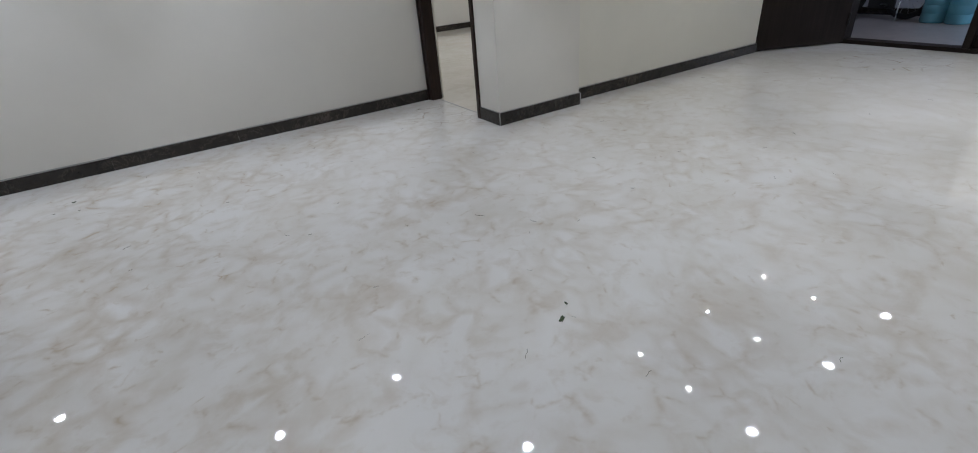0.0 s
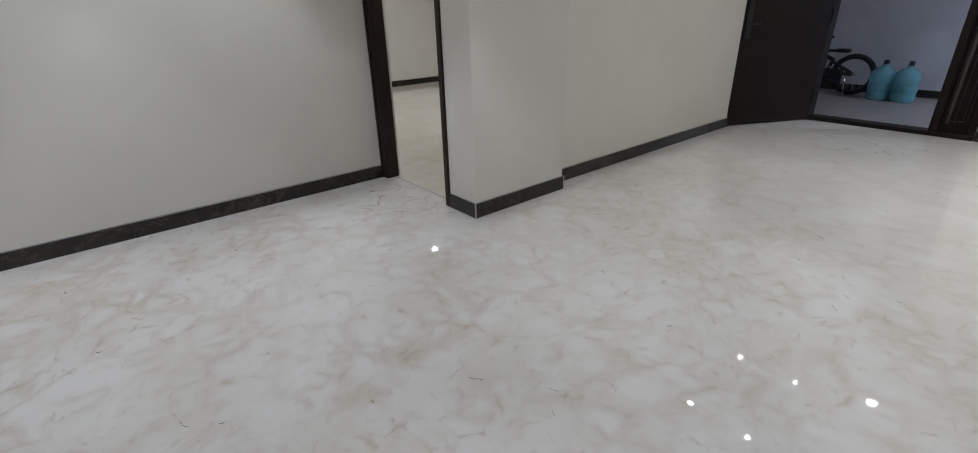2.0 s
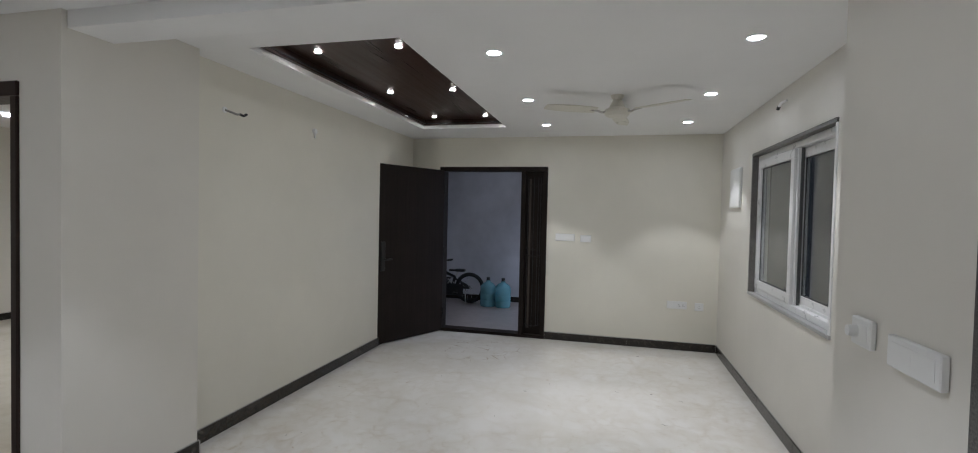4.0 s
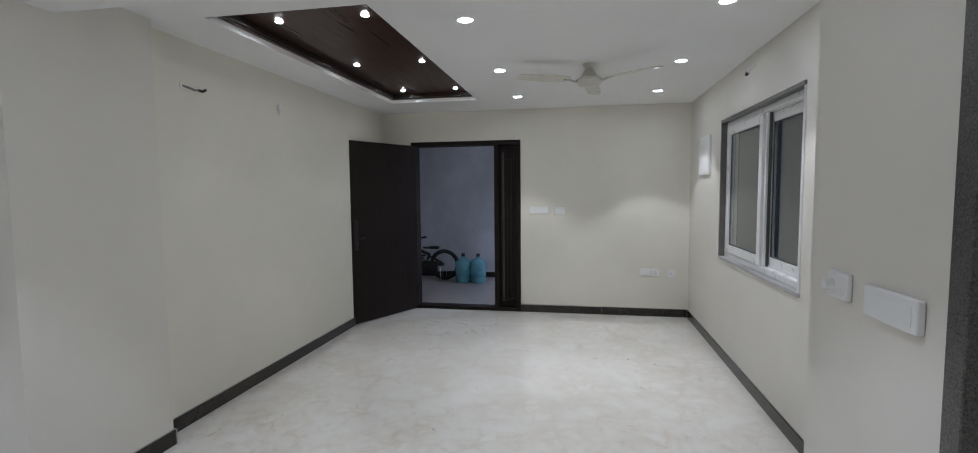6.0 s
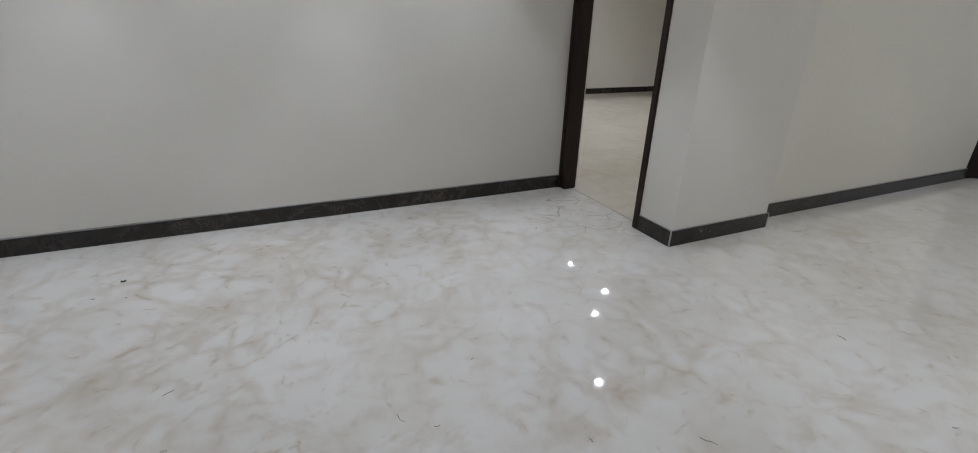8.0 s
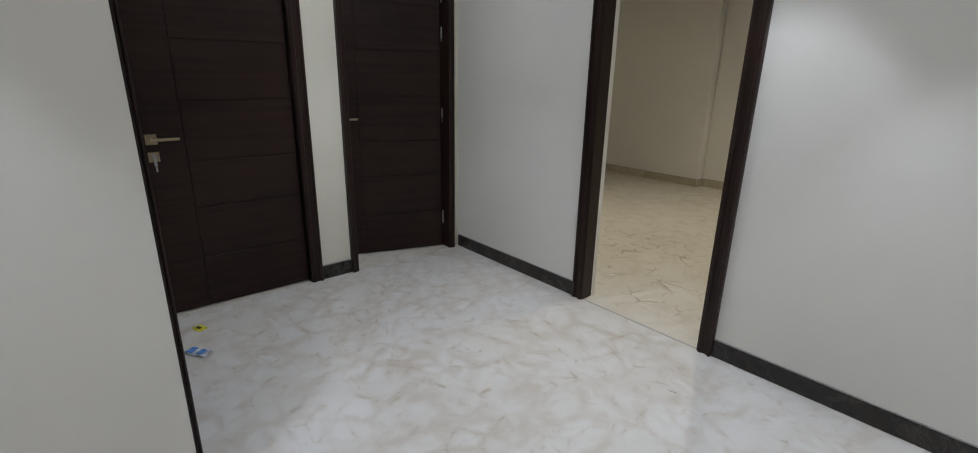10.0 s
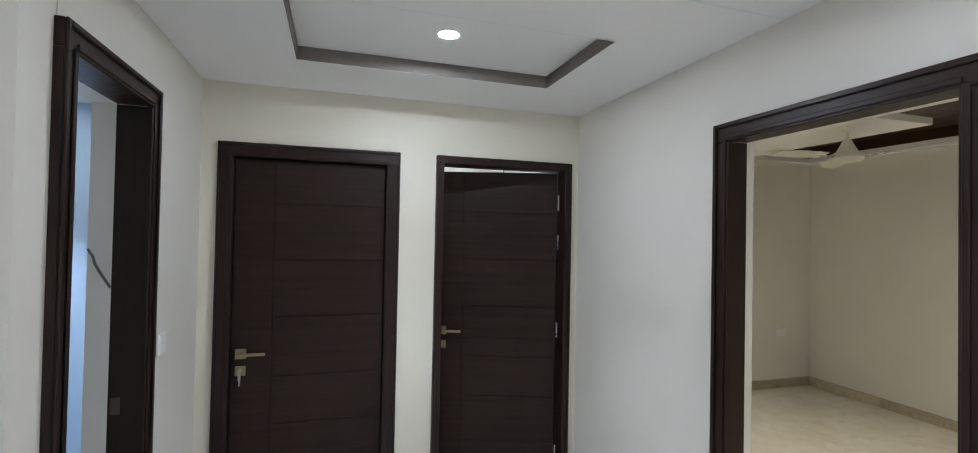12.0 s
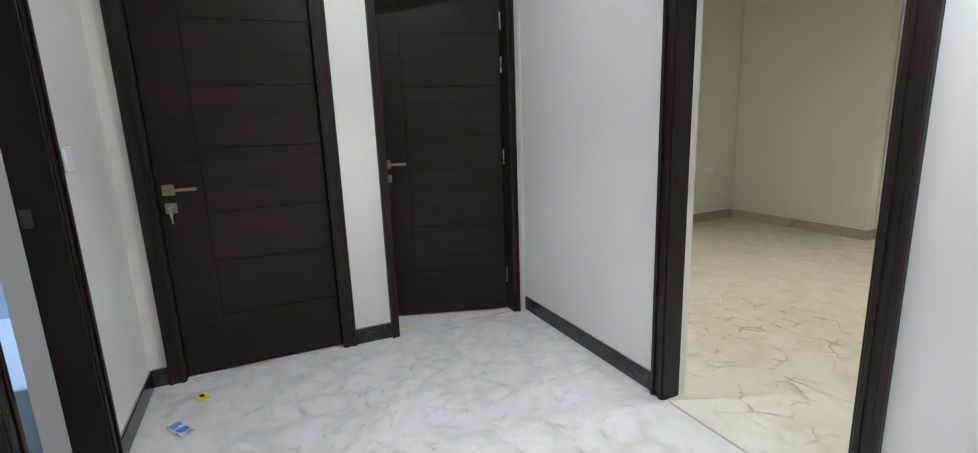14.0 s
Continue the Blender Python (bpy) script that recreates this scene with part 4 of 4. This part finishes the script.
cyl(bm, (0, 0.22, 0.54), (0, 0.15, 0.66), 0.020, n=12)
part("fork", bm, M_BLACK, bike, smooth=True)
bm = bmesh.new()
tube(bm, [(-0.27, 0.02, 0.71), (-0.14, 0.10, 0.70), (0, 0.15, 0.66), (0.14, 0.10, 0.70), (0.27, 0.02, 0.71)], 0.012, 8)
hb = part("handlebar", bm, M_BLACK, bike, smooth=True)
for s in (-1, 1):
    bm = bmesh.new()
    cyl(bm, (s * 0.19, 0.07, 0.704), (s * 0.28, 0.015, 0.712), 0.018, n=12)
    part("grip", bm, M_RUBBER, hb, smooth=True)
bm = bmesh.new()
box(bm, -0.055, 0.055, -0.31, -0.14, 0.535, 0.585, 0.018, 2)
box(bm, -0.022, 0.022, -0.15, -0.02, 0.535, 0.572, 0.012, 2)
part("saddle", bm, M_BLACK, bike, smooth=True)
bm = bmesh.new()
cyl(bm, (0, -0.13, 0.42), (0, -0.19, 0.545), 0.014, n=10)
part("seat_post", bm, M_STEEL, bike, smooth=True)
bm = bmesh.new()
torus(bm, (-0.05, -0.08, 0.29), (1, 0, 0), 0.075, 0.008, 26, 6)
cyl(bm, (-0.07, -0.08, 0.29), (0.07, -0.08, 0.29), 0.015, n=10)
cyl(bm, (-0.065, -0.08, 0.29), (-0.065, -0.18, 0.18), 0.009, n=8)
cyl(bm, (0.065, -0.08, 0.29), (0.065, 0.02, 0.40), 0.009, n=8)
part("crank", bm, M_STEEL, bike, smooth=True)
part("pedal", boxes((-0.16, -0.075, -0.22, -0.14, 0.165, 0.19), bevel=0.006), M_BLACK, bike)
part("pedal", boxes((0.075, 0.16, -0.02, 0.06, 0.39, 0.415), bevel=0.006), M_BLACK, bike)
part("chain_guard", boxes((-0.075, -0.052, -0.30, 0.02, 0.13, 0.33), bevel=0.011), M_BLACK, bike)
bm = bmesh.new()
tube(bm, [(-0.03, -0.33, 0.255), (-0.12, -0.36, 0.10), (-0.16, -0.38, 0.004)], 0.008, 8)
part("kick_stand", bm, M_STEEL, bike, smooth=True)

bell = thing("door_bell", (12.2, -2.13, 1.545), "small dark bell push on the corridor wall", "bell")
part("body", boxes((-0.025, -0.001, -0.03, 0.03, -0.04, 0.04), bevel=0.006), M_BLACK, bell)

# ---- bathroom things ----
toilet = thing("toilet", (0.35, -3.25, 0.012), "white ceramic toilet in the bathroom", "toilet", turn=0)
bm = bmesh.new()
lathe(bm, [(0.0, 0.0), (0.12, 0.0), (0.11, 0.12), (0.15, 0.28), (0.185, 0.38), (0.19, 0.40), (0.0, 0.40)], 28)
for v in bm.verts:
    v.co.x *= 1.25
part("bowl", bm, M_CERAMIC, toilet, smooth=True)
part("tank", boxes((-0.42, -0.24, -0.20, 0.20, 0.36, 0.78), bevel=0.02), M_CERAMIC, toilet, smooth=True)
bm = bmesh.new()
lathe(bm, [(0.0, 0.402), (0.195, 0.402), (0.20, 0.415), (0.19, 0.432), (0.0, 0.436)], 28)
for v in bm.verts:
    v.co.x *= 1.25
part("seat_lid", bm, M_CERAMIC, toilet, smooth=True)

ledge = thing("bathroom_ledge", (0, 0, 0.0125), "low pale grey tiled ledge inside the bathroom", "ledge", kind="structure")
part("ledge_top", boxes((-0.598, 0.46, -2.95, -2.372, 0.275, 0.30), bevel=0.006), M_BATH, ledge)
part("ledge_front", boxes((-0.598, 0.44, -2.93, -2.372, 0.0, 0.274)), M_BATH, ledge)

# ---- litter ----
def scrap(name, at, turn, w, h, material, label, lift=0.004):
    s = thing(name, at, label, "litter", turn=turn)
    bm = bmesh.new()
    n = 5
    grid = [[bm.verts.new(((i / n - 0.5) * w, (j / n - 0.5) * h, 0.0015 + lift * (0.5 + 0.5 * math.sin(i * 1.9 + j * 1.3)))) for j in range(n + 1)] for i in range(n + 1)]
    for i in range(n):
        for j in range(n):
            bm.faces.new((grid[i][j], grid[i + 1][j], grid[i + 1][j + 1], grid[i][j + 1]))
    g = bmesh.ops.extrude_face_region(bm, geom=list(bm.faces))
    bmesh.ops.translate(bm, vec=(0, 0, -0.0012), verts=[v for v in g["geom"] if isinstance(v, bmesh.types.BMVert)])
    part("sheet", bm, material, s)
    return s


ys = scrap("paper_label", (0.233, -1.945, 0), 20, 0.075, 0.05, M_YELLOW, "yellow printed paper label lying on the floor", 0.002)
part("print_mark", boxes((-0.022, 0.010, -0.010, 0.008, 0.0040, 0.0046)), M_BLACK, ys)
bs = scrap("wrapper", (0.505, -2.008, 0), 35, 0.12, 0.06, M_WHITEFILM, "crumpled blue and white plastic wrapper on the floor", 0.016)
part("printed_band", boxes((-0.05, -0.015, -0.022, 0.024, 0.010, 0.018), bevel=0.003), M_BLUE, bs)
part("printed_band", boxes((0.012, 0.042, -0.024, 0.020, 0.012, 0.019), bevel=0.003), M_BLUE, bs)
scrap("leaf_scrap", (4.32, -3.118, 0), 30, 0.030, 0.014, M_LEAF, "tiny dry leaf scrap on the marble", 0.004)
scrap("leaf_scrap", (4.39, -3.06, 0), 80, 0.016, 0.008, M_LEAF, "tiny dry leaf scrap on the marble", 0.003)

scrap("leaf_scrap", (2.76, -0.50, 0), 10, 0.022, 0.014, M_LEAF, "tiny dry leaf scrap on the marble", 0.004)

rng = random.Random(7)
bm = bmesh.new()
for i in range(70):
    x, y = (rng.uniform(2.0, 5.4), rng.uniform(-3.6, -0.2)) if i % 2 else (rng.uniform(4.0, 9.5), rng.uniform(-4.3, -1.3))
    a, n = rng.uniform(0, 6.28), rng.randint(1, 4)
    pts = [Vector((x, y, 0.0012))]
    for k in range(n + 1):
        a += rng.uniform(-0.8, 0.8)
        pts.append(pts[-1] + Vector((math.cos(a), math.sin(a), 0)) * rng.uniform(0.004, 0.013))
    tube(bm, pts, rng.uniform(0.0005, 0.0011), 4)
tagged(part("floor_debris", bm, M_LEAF), "scattered hairs and dark specks on the marble floor", "debris", kind="stuff")

# ---- skirting ----
def skirting(name, runs, material, label, h=0.091, piece=0.92):
    """runs: (axis, from, to, plane, out); stone pieces butted with thin joints under a thin cement line."""
    for axis, a, b, plane, out in runs:
        s = thing(name, (0, 0, 0), label, "skirting", kind="structure")
        n = max(1, round((b - a) / piece))
        step = (b - a) / n
        for i in range(n):
            p, q = a + i * step + 0.0004, a + (i + 1) * step - 0.0004
            hh = h + 0.0015 * math.sin(i * 2.7 + a * 5)
            f0, f1 = sorted((plane + out * 0.0005, plane + out * 0.011))
            bm = bmesh.new()
            box(bm, *((p, q, f0, f1) if axis == "x" else (f0, f1, p, q)), 0.0, hh, 0.0012)
            part("skirting_piece", bm, material, s)
        f0, f1 = sorted((plane + out * 0.0005, plane + out * 0.006))
        bm = boxes(((a, b, f0, f1) if axis == "x" else (f0, f1, a, b)) + (h + 0.002, h + 0.007))
        part("cement_line", bm, M_MORTAR, s)


skirting("baseboard", [
    ("x", 0.012, 1.239, 0.0, -1), ("x", 2.151, 5.41, 0.0, -1),
    ("y", -1.142, -0.883, 5.435, -1), ("x", 5.424, 6.226, -1.142, -1), ("y", -1.130, -1.042, 6.215, 1),
    ("x", 6.227, 9.82, -1.03, -1), ("y", -1.419, -1.042, 9.82, -1), ("y", -4.810, -2.832, 9.82, -1),
    ("x", 5.642, 9.808, -4.822, 1), ("y", -4.822, -4.37, 5.63, 1), ("x", 4.951, 5.641, -4.37, 1),
    ("y", -4.358, -2.179, 1.56, 1), ("x", 1.427, 1.560, -2.19, 1), ("x", 0.0, 0.708, -2.19, 1),
    ("y", -2.178, -2.109, 0.0, 1), ("y", -1.156, -0.945, 0.0, 1),
    ("x", 1.572, 3.05, -4.37, 1), ("x", 5.50, 10.75, 4.15, -1), ("y", -0.29, 4.13, 10.75, -1),
    ("y", -4.98, -0.31, 12.2, -1)], M_SKIRT, "dark polished granite skirting with thin joints")
skirting("baseboard", [("x", -1.44, 0.10, 3.77, -1), ("x", 0.116, 3.2, 3.90, -1), ("y", 0.16, 3.758, -1.45, 1), ("y", 3.771, 3.889, 0.105, 1)], M_SKIRT_B, "beige marble skirting")

# pale cement filling at the mitred corners of the column's skirting
chips = thing("corner_filling", (0, 0, 0), "pale cement filling at the skirting corners", "trim", kind="structure")
part("filling", boxes((5.4225, 5.4295, -1.1545, -1.1475, 0.0, 0.0925)), M_MORTAR, chips)
part("filling", boxes((6.2205, 6.2275, -1.1545, -1.1475, 0.0, 0.0925)), M_MORTAR, chips)
